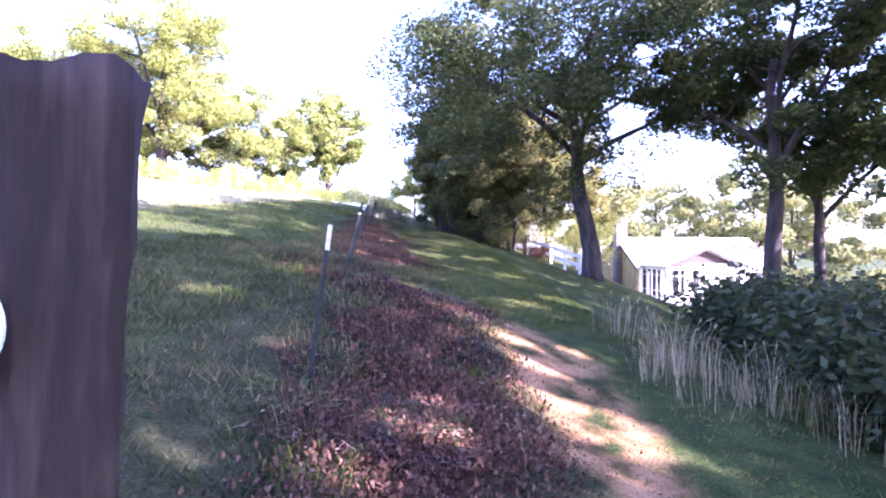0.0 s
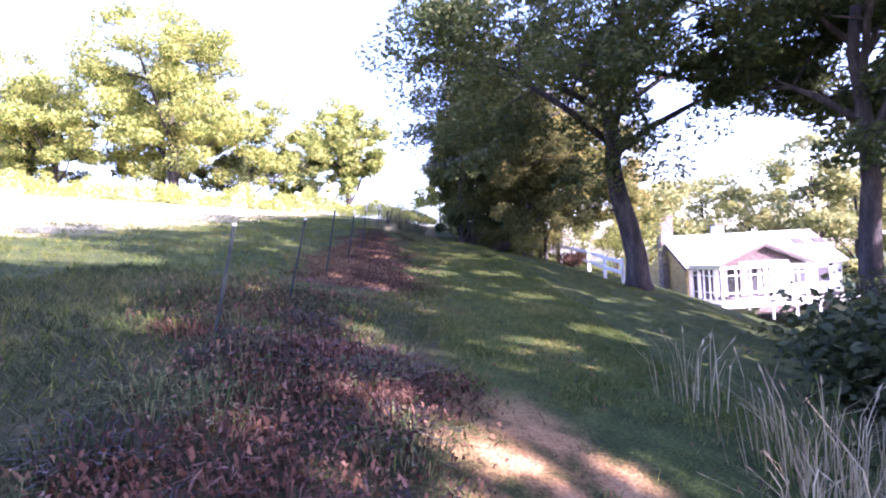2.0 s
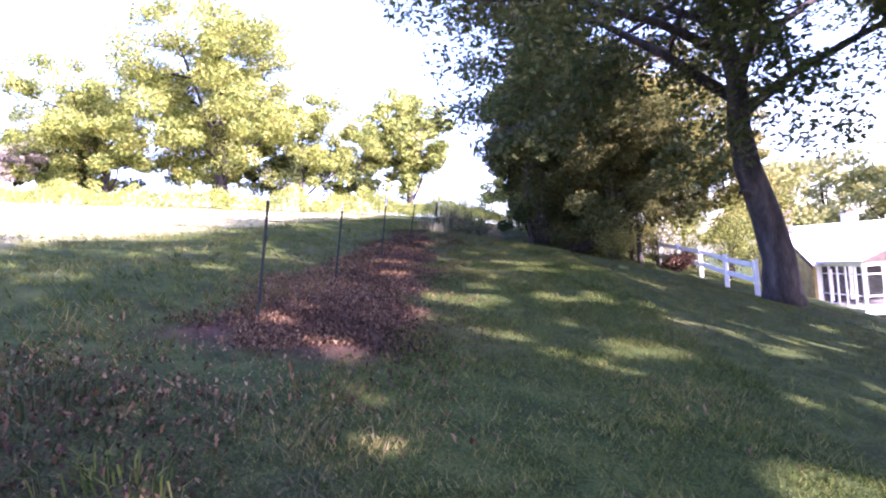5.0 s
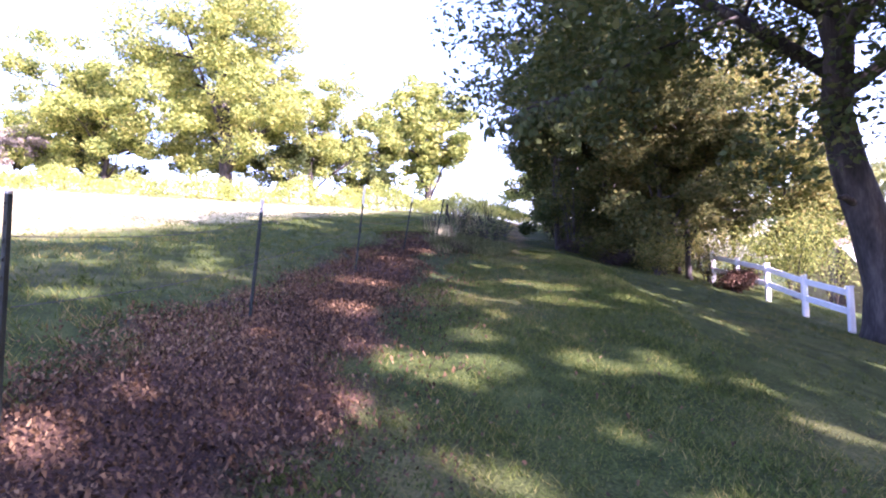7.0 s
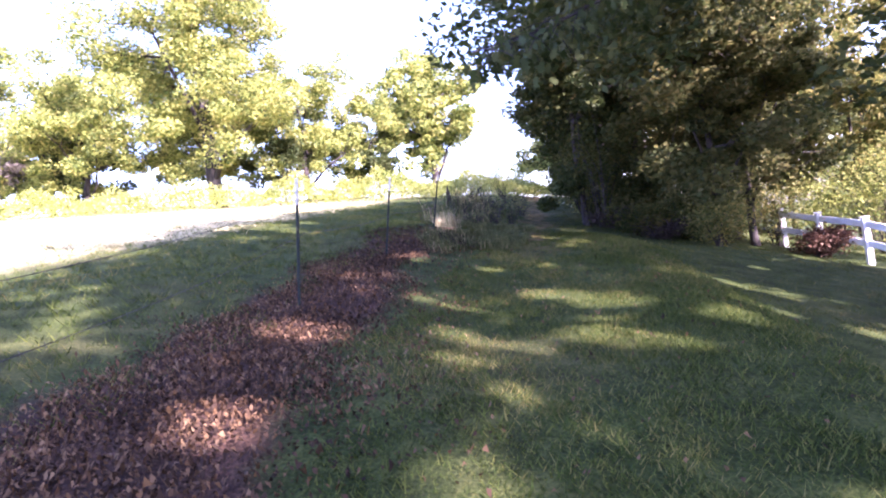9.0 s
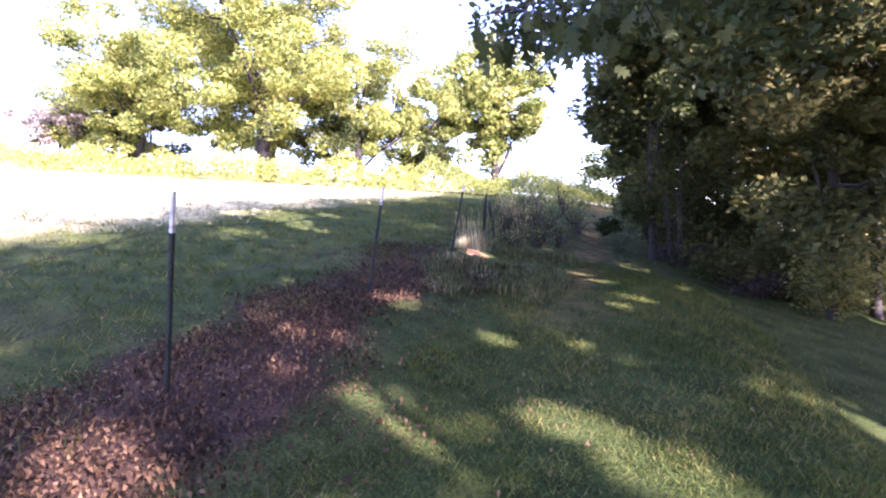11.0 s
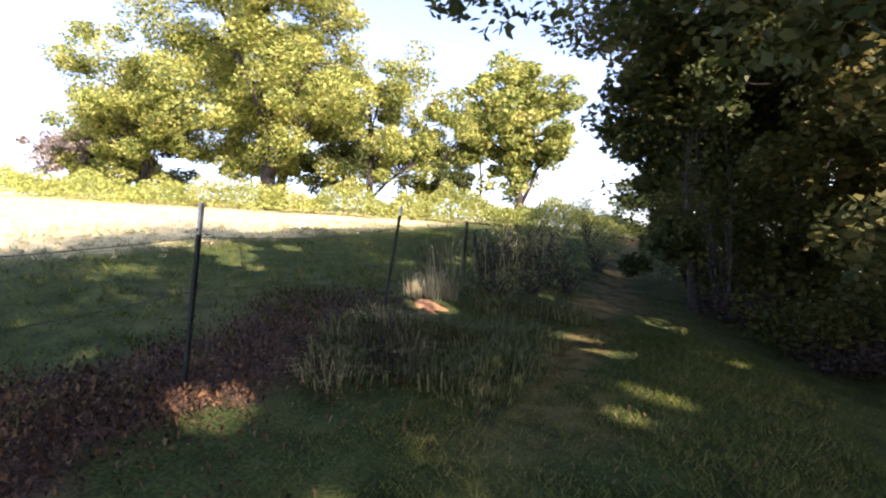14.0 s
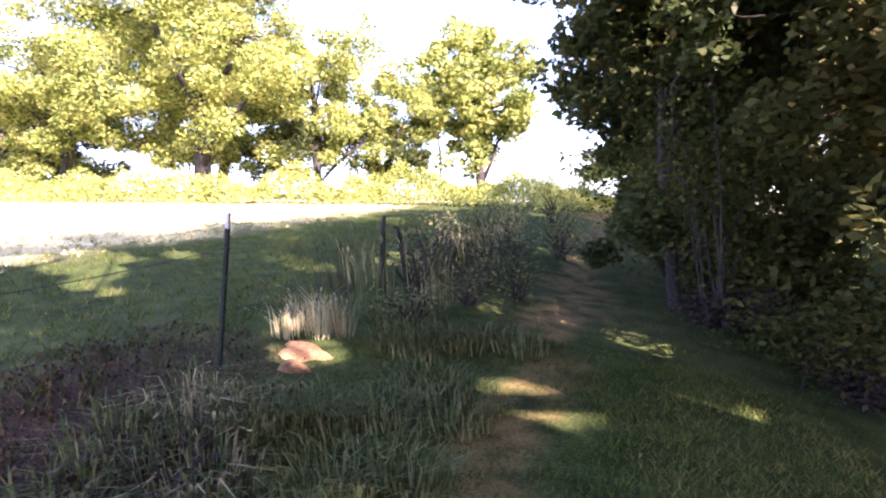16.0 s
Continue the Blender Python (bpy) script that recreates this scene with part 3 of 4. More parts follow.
def shrub(name, label, x, y, h, r, n, size, material, seed, group="", stems=14):
    """Many thin stems from one root and a loose, uneven mass of leaves."""
    g = np.random.default_rng(seed)
    base = empty(name, x, y, gzf(x, y) - 0.03)
    pcs, ends = [], []
    for k in range(stems):
        a, e = g.uniform(0, 2 * math.pi), g.uniform(0.25, 1.0)
        end = Vector((math.cos(a) * r * e, math.sin(a) * r * e, h * g.uniform(0.45, 1.0)))
        mid = Vector((end.x * 0.35, end.y * 0.35, end.z * 0.6)) + Vector(g.normal(size=3)) * 0.06
        pcs.append(tube([Vector((g.normal() * 0.06, g.normal() * 0.06, 0)), mid, end], [0.016, 0.011, 0.004], 5))
        ends += [end, mid.lerp(end, 0.5), mid]
    v, f = joined(pcs)
    tagged(mesh_object("stem", v, f, M_BARK, base), kind="stuff")
    c = np.array(ends)
    pos = c[g.integers(0, len(c), n)] + g.normal(size=(n, 3)) * np.array([r * 0.24, r * 0.24, h * 0.15])
    zz = gz(pos[:, 0] + x, pos[:, 1] + y) - base.location.z + 0.03
    pos[:, 2] = np.maximum(pos[:, 2], zz)
    array_mesh("foliage", leaf_quads(pos, size, g), 4, material, base)
    return tagged(base, label, "bush", group)


# bramble bank below the track
for k, (x, y, h, r) in enumerate([(5.6, 8.0, 1.5, 1.3), (7.6, 8.6, 1.9, 1.6), (6.4, 10.4, 1.3, 1.4), (9.0, 11.5, 2.0, 1.8), (8.2, 14.2, 1.7, 1.6), (10.8, 15.0, 2.0, 1.8),
                                  (5.4, 5.9, 1.3, 1.2), (12.6, 17.6, 2.2, 1.9), (7.0, 6.2, 1.7, 1.3), (14.5, 20.5, 2.2, 2.0), (16.5, 24.0, 2.4, 2.2), (10.5, 18.0, 1.5, 1.4), (3.9, 4.2, 0.9, 0.8), (4.3, 6.2, 1.2, 1.0), (4.7, 7.6, 1.3, 1.1), (4.6, 9.4, 1.1, 1.0)]):
    shrub("bramble", "dark green bramble bush on the bank", x, y, h, r, 5200, 0.12, M_BRAMBLE, 200 + k, "brambles on the bank", 20)
# tall dry grass beside the path
g4 = np.random.default_rng(17)
for k in range(26):
    t = g4.uniform(0, 1)
    x, y = 2.3 + 1.6 * t + g4.normal(0, 0.22), 7.5 - 1.6 * t + g4.normal(0, 0.45)
    clump("tall_grass", "clump of tall bleached dry grass beside the path", x, y, g4.uniform(0.3, 0.85), g4.uniform(0.2, 0.45), int(g4.uniform(16, 50)), M_DRYGRASS if k % 3 else M_GRASS, 230 + k,
          0.0034, g4.uniform(0.35, 0.9), 0.4, "tall dry grass")
# brush at the foot of the thicket
# the olive bush at (2.3, 26.9) holds sunlit leaf spots in its colour
for k, (x, y, h, r, m) in enumerate([(0.9, 30.0, 0.9, 0.8, M_DARKLEAF), (2.0, 28.4, 1.1, 0.9, M_DARKLEAF), (2.4, 29.2, 1.3, 0.9, M_FARLEAF), (0.2, 32.0, 1.1, 0.8, M_DARKLEAF),
                                     (-0.5, 34.5, 1.4, 0.9, M_FARLEAF), (3.4, 30.6, 1.3, 0.9, M_FARLEAF), (-1.0, 37.5, 1.6, 1.0, M_DARKLEAF), (1.3, 27.6, 0.5, 0.6, M_DEADBRUSH),
                                     (0.2, 28.9, 0.45, 0.6, M_DEADBRUSH), (-1.6, 41.0, 1.8, 1.1, M_WEED), (-5.2, 43.0, 2.0, 1.2, M_WEED), (5.9, 32.4, 2.2, 1.2, M_AUTUMN),
                                     (0.1, 28.9, 3.2, 1.3, M_DARKLEAF), (-0.5, 31.2, 2.6, 1.1, M_DARKLEAF), (4.3, 27.6, 0.55, 0.55, M_FERN), (1.3, 33.6, 2.6, 1.4, M_DARKLEAF), (2.3, 36.6, 2.8, 1.6, M_DARKLEAF), (0.7, 31.0, 1.9, 1.1, M_DARKLEAF), (3.6, 32.6, 2.6, 1.5, M_DARKLEAF), (2.9, 31.0, 2.4, 1.4, M_DARKLEAF), (1.5, 32.0, 2.2, 1.3, M_DARKLEAF), (4.1, 29.6, 2.0, 1.2, M_OLIVELIT), (2.3, 26.9, 0.9, 0.8, M_OLIVELIT), (1.0, 27.9, 0.7, 0.7, M_DARKLEAF), (8.4, 32.6, 3.4, 1.6, M_AUTUMN), (7.2, 32.2, 2.6, 1.3, M_AUTUMN)]):
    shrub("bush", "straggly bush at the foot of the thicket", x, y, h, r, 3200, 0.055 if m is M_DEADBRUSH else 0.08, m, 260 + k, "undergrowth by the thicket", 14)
shrub("porch_shrub", "small rounded dark shrub in front of the porch", 18.2, 42.6, 0.7, 0.6, 1500, 0.1, M_BRAMBLE, 290)
# weeds where the fence is overgrown
for k, (x, y, h, r, m) in enumerate([(-3.0, 27.2, 1.0, 0.5, M_BRAMBLE), (-3.4, 28.4, 1.2, 0.6, M_GRASS), (-2.8, 29.2, 0.9, 0.6, M_BRAMBLE), (-3.8, 30.0, 1.2, 0.6, M_GRASS), (-3.3, 31.5, 1.1, 0.7, M_FARLEAF),
                                     (-2.6, 26.4, 0.6, 0.5, M_GRASS), (-4.0, 33.5, 1.3, 0.8, M_FARLEAF), (-4.5, 36.0, 1.4, 0.9, M_WEED), (-4.2, 39.0, 1.6, 1.0, M_WEED), (-2.5, 27.6, 0.7, 0.6, M_GRASS), (-2.2, 28.6, 0.8, 0.6, M_GRASS), (-2.9, 30.4, 1.0, 0.7, M_GRASS), (-2.6, 32.6, 1.0, 0.8, M_OLIVELIT), (-3.6, 29.0, 0.9, 0.5, M_DEADBRUSH), (-3.0, 34.5, 1.1, 0.8, M_OLIVELIT), (-3.9, 31.8, 1.2, 0.6, M_OLIVELIT)]):
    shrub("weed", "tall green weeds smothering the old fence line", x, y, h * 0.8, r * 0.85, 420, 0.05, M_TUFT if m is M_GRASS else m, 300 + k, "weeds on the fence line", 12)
for k, (x, y) in enumerate([(-0.6, 3.6), (-1.1, 6.1), (-0.4, 8.8), (-1.0, 8.3), (-0.9, 10.4), (-1.9, 10.9), (0.3, 5.4), (-1.7, 8.0), (-0.1, 4.4), (-2.2, 6.4), (0.4, 9.6)]):
    clump("grass_tuft", "long half-dry grass tuft beside the posts", x, y, 0.19, 0.26, 90, M_SHADEGRASS if k in (1, 5) else M_GRASS, 330 + k, 0.005, 0.9, 0.1, "tufts by the posts")
for k, (x, y, h) in enumerate([(-3.0, 25.45, 0.55), (-2.88, 25.62, 0.48), (-3.14, 25.22, 0.36), (-3.2, 25.5, 0.42)]):
    clump("dry_tuft", "tuft of straw-coloured dry grass by the fence", x, y, h, 0.11, 64, M_DRYGRASS if k % 2 else M_STRAW, 350 + k, 0.0028, 0.75, 0.25, "dry tufts by the fence")
g5 = np.random.default_rng(99)
for k in range(22):
    y = g5.uniform(26.3, 34)
    x = -0.15 - 0.125 * y + g5.uniform(-0.5, 1.0)
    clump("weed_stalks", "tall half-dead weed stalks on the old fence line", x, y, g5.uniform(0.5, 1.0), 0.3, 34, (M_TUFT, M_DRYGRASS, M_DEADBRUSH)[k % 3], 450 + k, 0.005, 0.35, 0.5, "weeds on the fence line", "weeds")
# tangle of bleached grass over the end of the mulch
for k in range(12):
    y = g5.uniform(22.7, 24.4)
    x = 0.35 - 0.125 * y + g5.uniform(-0.35, 0.6)
    clump("dry_tuft", "flattened tangle of half-dry grass beside the mulch", x, y, 0.24, 0.22, 70, (M_TUFT, M_DRYGRASS, M_DEADBRUSH)[k % 3], 480 + k, 0.0045, 1.7, 0.1, "tangled grass by the mulch")
for k in range(36):
    x, y = g5.uniform(-2.9, -1.4), g5.uniform(22.8, 27.0)
    if (x + 2.75) ** 2 + (y - 24.8) ** 2 < 0.4:
        continue
    clump("grass_tuft", "tuft of long arching green grass beside the track", x, y, g5.uniform(0.14, 0.27), 0.28, 170, M_TUFT, 370 + k, 0.0055, 1.1, 0.0, "long grass beside the track")


def field_of(name, label, n, place, h, material, seed, width=0.004, bend=0.7):
    """Short single blades strewn over the ground."""
    g = np.random.default_rng(seed)
    bx, by = place(g, n // 7)
    tall = np.repeat(g.uniform(0.55, 1.5, len(bx)), 7)
    bx, by = np.repeat(bx, 7), np.repeat(by, 7)
    n = len(bx)
    bx, by = bx + g.normal(0, 0.035, n), by + g.normal(0, 0.035, n)
    bz = gz(bx, by) - 0.005
    a = g.uniform(0, 2 * math.pi, n)
    hh = h * g.uniform(0.5, 1.3, n) * tall
    w = np.stack([-np.sin(a), np.cos(a), np.zeros(n)], -1) * (width * g.uniform(0.7, 1.4, n))[:, None]
    b2 = a + g.normal(0, 1.2, n)
    p0 = np.stack([bx, by, bz], -1)
    p2 = p0 + np.stack([np.cos(b2) * hh * bend, np.sin(b2) * hh * bend, hh * g.uniform(0.5, 1, n)], -1)
    ob = array_mesh(name, np.stack([p0 - w, p0 + w, p2], 1), 3, material)
    return tagged(ob, label, "grass", kind="stuff")


def wobble(x, y):
    return 0.35 * np.sin(2.1 * y + 0.7) + 0.25 * np.sin(4.7 * y + x) + 0.2 * np.sin(7.3 * x)


def patchy(x, y):
    return np.sin(1.9 * x + 0.8 * y) + np.sin(1.3 * y - 1.1 * x + 2) + 0.8 * np.sin(3.7 * x + 1) * np.sin(2.9 * y)


def lawn_place(g, n):
    x, y = g.uniform(-4.2, 8, n), 1.5 + 32 * g.uniform(0, 1, n)
    m = n // 6
    x[:m], y[:m] = g.uniform(4, 20, m), g.uniform(9, 44, m)
    # thickest beside the line walked
    h = n // 2
    y[m:m + h] = g.uniform(8, 27, h)
    x[m:m + h] = g.uniform(0.6, 4.2, h) - 0.15 - 0.125 * y[m:m + h]
    s = fence_s(x, y) + wobble(x, y) * 0.5
    bare = (x + 2.85) ** 2 + (y - 25.05) ** 2 < 0.16
    keep = (s > 1.0) & (s < 24) & ~((s > 1.65) & (s < 2.5) & (y < 7.9) & (g.uniform(0, 1, n) < 0.85)) & ((patchy(x, y) > -1.4) | (g.uniform(0, 1, n) < 0.4))
    keep |= (s > -1.0) & (s <= 1.0) & (y < 12.4) & (g.uniform(0, 1, n) < np.where((y < 8.3) & (s > -0.1), 0.12, 0.4))
    keep &= ~((s < 1.4) & (s > 0.0) & (y < 8.3) & (g.uniform(0, 1, n) < 0.8))
    keep |= (s > -1.0) & (s <= 1.0) & (y > 23)
    keep &= ~((s > 1.5) & (s < 2.6) & (y > 22.5) & (g.uniform(0, 1, n) < 0.55))
    keep &= ~bare
    return x[keep], y[keep]


def pasture_place(g, n):
    x, y = g.uniform(-14, -0.5, n), 2 + 36 * g.uniform(0, 1, n) ** 1.2
    s = fence_s(x, y)
    keep = (s < -0.3 + 0.3 * wobble(x, y)) & (g.uniform(0, 1, n) < np.clip(1.25 + s / 8.5, 0.12, 1)) & (g.uniform(0, 1, n) < np.clip((y - 3.5) / 5, 0.1, 1))
    return x[keep], y[keep]


def gate_place(g, n):
    x, y = g.uniform(-5, 1.2, n), 2 + 9.5 * g.uniform(0, 1, n)
    s_ = fence_s(x, y) + 0.3 * wobble(x, y)
    keep = (s_ < 1.5) & (s_ > -3.2) & (g.uniform(0, 1, n) < np.where((s_ > 0.0) & (y < 8.3), 0.1, np.where(s_ > -1.0, 0.5, 0.8)))
    return x[keep], y[keep]


def sunlit_straw_place(g, n):
    x, y = g.uniform(-34, -8, n), 6 + 36 * g.uniform(0, 1, n)
    keep = fence_s(x, y) < -6.0 + g.normal(0, 0.5, n)
    return x[keep], y[keep]


field_of("lawn_grass", "short shaded green lawn grass", 400000, lawn_place, 0.052, M_GRASS, 401, 0.0038)
# dark blades: the shade by the gate is put into their colour
field_of("gate_grass", "rough half-dry grass between the posts by the gate", 130000, gate_place, 0.08, M_SHADEGRASS, 404, 0.0048)
field_of("pasture_grass", "rough green pasture grass beyond the fence", 180000, pasture_place, 0.1, M_GRASS, 402, 0.005)
# pale dry blades that also carry the hill's sunlight in their colour
field_of("hay_grass", "sun-bleached dry pasture grass on the hill, sunlight painted in", 90000, sunlit_straw_place, 0.11, M_STRAW, 403, 0.007)


def flat_leaves(x, y, size, g, tilt=0.45, lift=0.02):
    n = len(x)
    a = g.uniform(0, 2 * math.pi, n)
    d = np.stack([np.cos(a), np.sin(a), g.normal(0, tilt, n)], -1)
    w = np.stack([-np.sin(a), np.cos(a), g.normal(0, tilt, n)], -1)
    L = (size * g.uniform(0.5, 1.35, n))[:, None]
    c = np.stack([x, y, gz(x, y) + lift * g.uniform(0.3, 2.2, n)], -1)
    curl = np.array([0, 0, 1.0]) * L * g.uniform(0.0, 0.6, n)[:, None]
    return np.stack([c - d * L * 0.5, c + w * L * 0.3 + curl, c + d * L * 0.5 + curl * 0.4, c - w * L * 0.34 + curl * 1.3 - d * L * 0.15], 1)


g6 = np.random.default_rng(500)
n = 400000
lx, ly = g6.uniform(-5, 2.5, n), g6.uniform(2.5, 25, n)
ls = fence_s(lx, ly) + 0.35 * wobble(lx, ly) + g6.normal(0, 0.13, n)
u = g6.uniform(0, 1, n)
strip = (ls > -0.9) & (ls < 1.2 - 0.11 * np.clip(ly - 14.5, 0, 6.5)) & (ly > 12.7 + 0.3 * np.sin(5 * lx) + 0.9 * np.clip(-ls - 0.2, 0, 1)) & (ly < 25.2) & (u < np.clip((25.4 - ly) / 4, 0.02, 1)) & ((patchy(lx, ly) > -1.2) | (u < 0.5))
gate = ((ls > -0.2) & (ls < 1.5) & (ly <= 8.4) & (u < 0.4)) | ((ls > -1.1) & (ls < 0.7) & (ly > 7.8) & (ly <= 11.6) & (u < 0.3))
stray = (ls > -1.5) & (ls < 4) & (u < 0.008)
fringe = (ls > -1.2) & (ls < 1.9 - 0.1 * np.clip(ly - 14.5, 0, 8)) & (ly > 11.5) & (ly < 23.5) & (u < 0.1)
keep = strip | gate | stray | fringe
litter = array_mesh("leaf_litter", flat_leaves(lx[keep], ly[keep], 0.028, g6, 0.8, 0.026), 4, M_LITTER)
tagged(litter, "carpet of red-brown fallen oak leaves along the fence", "leaves", kind="stuff")
n = 36000
hy = g6.uniform(2.9, 8.3, n)
hx = 0.42 - 0.125 * hy + g6.normal(0, 0.55, n)
hs = fence_s(hx, hy) + 0.35 * wobble(hx, hy) + g6.normal(0, 0.22, n)
hs[(patchy(hx, hy) < -0.5) & (g6.uniform(0, 1, n) < 0.7)] = 9
hx, hy = hx[(hs < 1.45) & (hs > 0.15)], hy[(hs < 1.45) & (hs > 0.15)]
heap = array_mesh("leaf_heap", flat_leaves(hx, hy, 0.029, g6, 0.9, 0.05), 4, M_FERN)
tagged(heap, "low heap of dry russet leaves and dead fern beside the path", "leaves", kind="stuff")
for k in range(52):
    y = g6.uniform(4.0, 9.2)
    x = 0.2 - 0.125 * y + g6.uniform(-0.9, 0.9)
    clump("dead_fern", "withered russet fern stalks on the leaf heap", x, y, 0.2, 0.24, 110, M_TUFT if k % 3 == 0 else M_DEADBRUSH if k % 3 == 1 else M_FERN, 520 + k, 0.0045, 1.4, 0.4, "dead ferns on the heap", "fern")
g9 = np.random.default_rng(77)
for x, y, L in ((-1.0, 8.9, 0.9), (-0.75, 8.6, 0.6), (-1.35, 9.5, 0.7), (-0.55, 8.3, 0.8), (-1.6, 8.7, 0.5), (-0.95, 9.3, 0.45), (-2.3, 23.6, 0.7), (-2.7, 23.3, 0.6)):
    a = g9.uniform(0, 6.28)
    pts = []
    for t in np.linspace(-0.5, 0.5, 6):
        qx, qy = math.cos(a) * L * t + g9.normal(0, 0.02), math.sin(a) * L * t + g9.normal(0, 0.02)
        pts.append((qx, qy, gzf(x + qx, y + qy) - gzf(x, y) + 0.015 + 0.09 * max(t, 0) * g9.uniform(0.4, 1.2)))
    v, f = tube(pts, [0.009, 0.008, 0.007, 0.006, 0.004, 0.002], 6)
    fork = [Vector(pts[3]), Vector(pts[3]).lerp(Vector(pts[5]), 0.6) + Vector((0.06 * math.sin(a), -0.06 * math.cos(a), 0.05)), Vector(pts[5]) + Vector((0.13 * math.sin(a), -0.13 * math.cos(a), 0.04))]
    v, f = joined([(v, f), tube(fork, [0.005, 0.004, 0.002], 5)])
    ob = mesh_object("fallen_branch", v, f, M_BARK, None, True)
    ob.location = (x, y, gzf(x, y))
    tagged(ob, "thin dead forked branch lying on the litter", "branch", "fallen branches by the fence")
# bare red soil turned up by the fence
for k, (x, y, r) in enumerate([(-2.84, 25.08, 0.2), (-2.72, 24.82, 0.11), (-2.85, 22.05, 0.1), (-2.5, 24.5, 0.15)]):
    rings, seg = 6, 18
    vs, fs = [(x, y, gzf(x, y) + 0.04)], []
    for i in range(1, rings + 1):
        for j in range(seg):
            a = 2 * math.pi * j / seg
            rr_ = r * i / rings * (1 + 0.2 * math.sin(3 * a + k) + 0.1 * math.sin(5 * a))
            px, py = x + math.cos(a) * rr_, y + math.sin(a) * rr_
            vs.append((px, py, gzf(px, py) + 0.04 * (1 - (i / rings) ** 2) + 0.012 * math.sin(19 * px) * math.sin(23 * py) - (0.02 if i == rings else 0)))
    for j in range(seg):
        fs.append((0, 1 + j, 1 + (j + 1) % seg))
        for i in range(rings - 1):
            a0, b0 = 1 + i * seg + j, 1 + i * seg + (j + 1) % seg
            fs.append((a0, a0 + seg, b0 + seg, b0))
    tagged(mesh_object("soil_mound", vs, fs, M_SOIL, None, True), "small mound of bare red soil beside the fence", "soil", "soil mounds by the fence")

# goldenrod and brush along the foot of the hill trees
g7 = np.random.default_rng(600)
line = np.array([(-40, 36.5), (-31, 35.0), (-24, 36.0), (-17, 40.0), (-12, 44.5), (-7.5, 47.5), (-3.5, 49.0)])
n = 56000
t = g7.uniform(0, len(line) - 1.001, n)
i0 = t.astype(int)
p = line[i0] + (line[i0 + 1] - line[i0]) * (t - i0)[:, None]
across = g7.normal(0, 1.2, n)
px, py = p[:, 0] + across * 0.4, p[:, 1] + across
top_ = np.array([1.0 + 1.1 * noise.noise(Vector((a_ * 0.35, b_ * 0.35, 3.0))) + 0.7 * noise.noise(Vector((a_ * 1.1, b_ * 1.1, 7.0))) for a_, b_ in zip(px, py)])
pz = gz(px, py) + np.maximum(top_, 0.3) * np.sqrt(g7.uniform(0, 1, n)) * np.exp(-(across / 2.2) ** 2) + np.abs(g7.normal(0, 0.12, n))
hedge = array_mesh("goldenrod_band", leaf_quads(np.stack([px, py, pz], -1), 0.14, g7), 4, M_WEED)
tagged(hedge, "band of sunlit yellow weeds along the foot of the trees", "weeds", kind="stuff")

# the low oak bough that hangs over the track
bough = empty("oak_bough", 3.4, 22.3, 6.4)
bo = Vector(bough.location)
g8 = np.random.default_rng(700)
spine = [Vector(q) - bo for q in ((3.4, 22.3, 6.4), (1.9, 21.6, 5.75), (0.8, 21.0, 5.1), (-0.05, 20.6, 4.75), (-0.95, 20.3, 4.6))]
pcs = [tube(spine, [0.032, 0.026, 0.02, 0.013, 0.005], 7)]
cents = []
for k in range(56):
    t = 0.5 + 3.4 * k / 55
    i0 = min(int(t), 3)
    s0 = spine[i0].lerp(spine[i0 + 1], t - i0)
    e = s0 + Vector((g8.normal() * 0.35, g8.normal() * 0.35, -g8.uniform(0.0, 0.45)))
    pcs.append(tube([s0, s0.lerp(e, 0.5) + Vector((0, 0, 0.05)), e], [0.009, 0.006, 0.003], 4))
    for j in range(9):
        cents.append(s0.lerp(e, g8.uniform(0.3, 1.05)) + Vector(g8.normal(size=3)) * 0.07)
v, f = joined(pcs)
mesh_object("branch", v, f, M_BARK, bough, True)
lv, per = lobed_leaves(cents, 0.15, g8)
array_mesh("foliage", lv, per, M_OAKLEAF, bough)
tagged(bough, "low oak bough with lobed leaves hanging over the track", "branch")


# ---- fence of steel posts ----
def t_post(x, y, height, lean_x, lean_y, white, label):
    base = empty("fence_post", x, y, gzf(x, y) - 0.05)
    base.rotation_euler = (-lean_y, lean_x, 0)
    cut = height - white
    bm = bmesh.new()
    box(0, 0, cut / 2, 0.029, 0.008, cut, 0.002, bm)
    box(0, 0.016, cut / 2, 0.007, 0.026, cut, 0.002, bm)
    for k in range(int(cut / 0.09)):
        box(0, -0.007, 0.12 + k * 0.09, 0.012, 0.008, 0.02, 0.002, bm)
    part("stake", bm, M_TPOST, base)
    bm = bmesh.new()
    box(0, 0, cut + white / 2, 0.03, 0.009, white, 0.002, bm)
    box(0, 0.016, cut + white / 2, 0.008, 0.026, white, 0.002, bm)
    part("tip", bm, M_WHITETIP, base, "white painted tip")
    return tagged(base, label, "fence post", "steel posts of the field fence")


POSTS = [(-0.94, 4.72, 1.2, 0.15, -0.07, 0.17),
         (-1.29, 7.74, 0.91, 0.26, -0.08, 0.015),
         (-1.70, 10.35, 1.07, 0.276, -0.08, 0.015),
         (-2.20, 13.55, 1.26, 0.218, -0.08, 0.015),
         (-2.40, 15.92, 1.2, 0.218, -0.08, 0.12),
         (-2.84, 19.25, 1.38, 0.2, -0.08, 0.26),
         (-3.05, 22.09, 1.28, 0.25, -0.08, 0.2),
         (-2.99, 24.37, 1.13, 0.27, -0.08, 0.1)]
tops = []
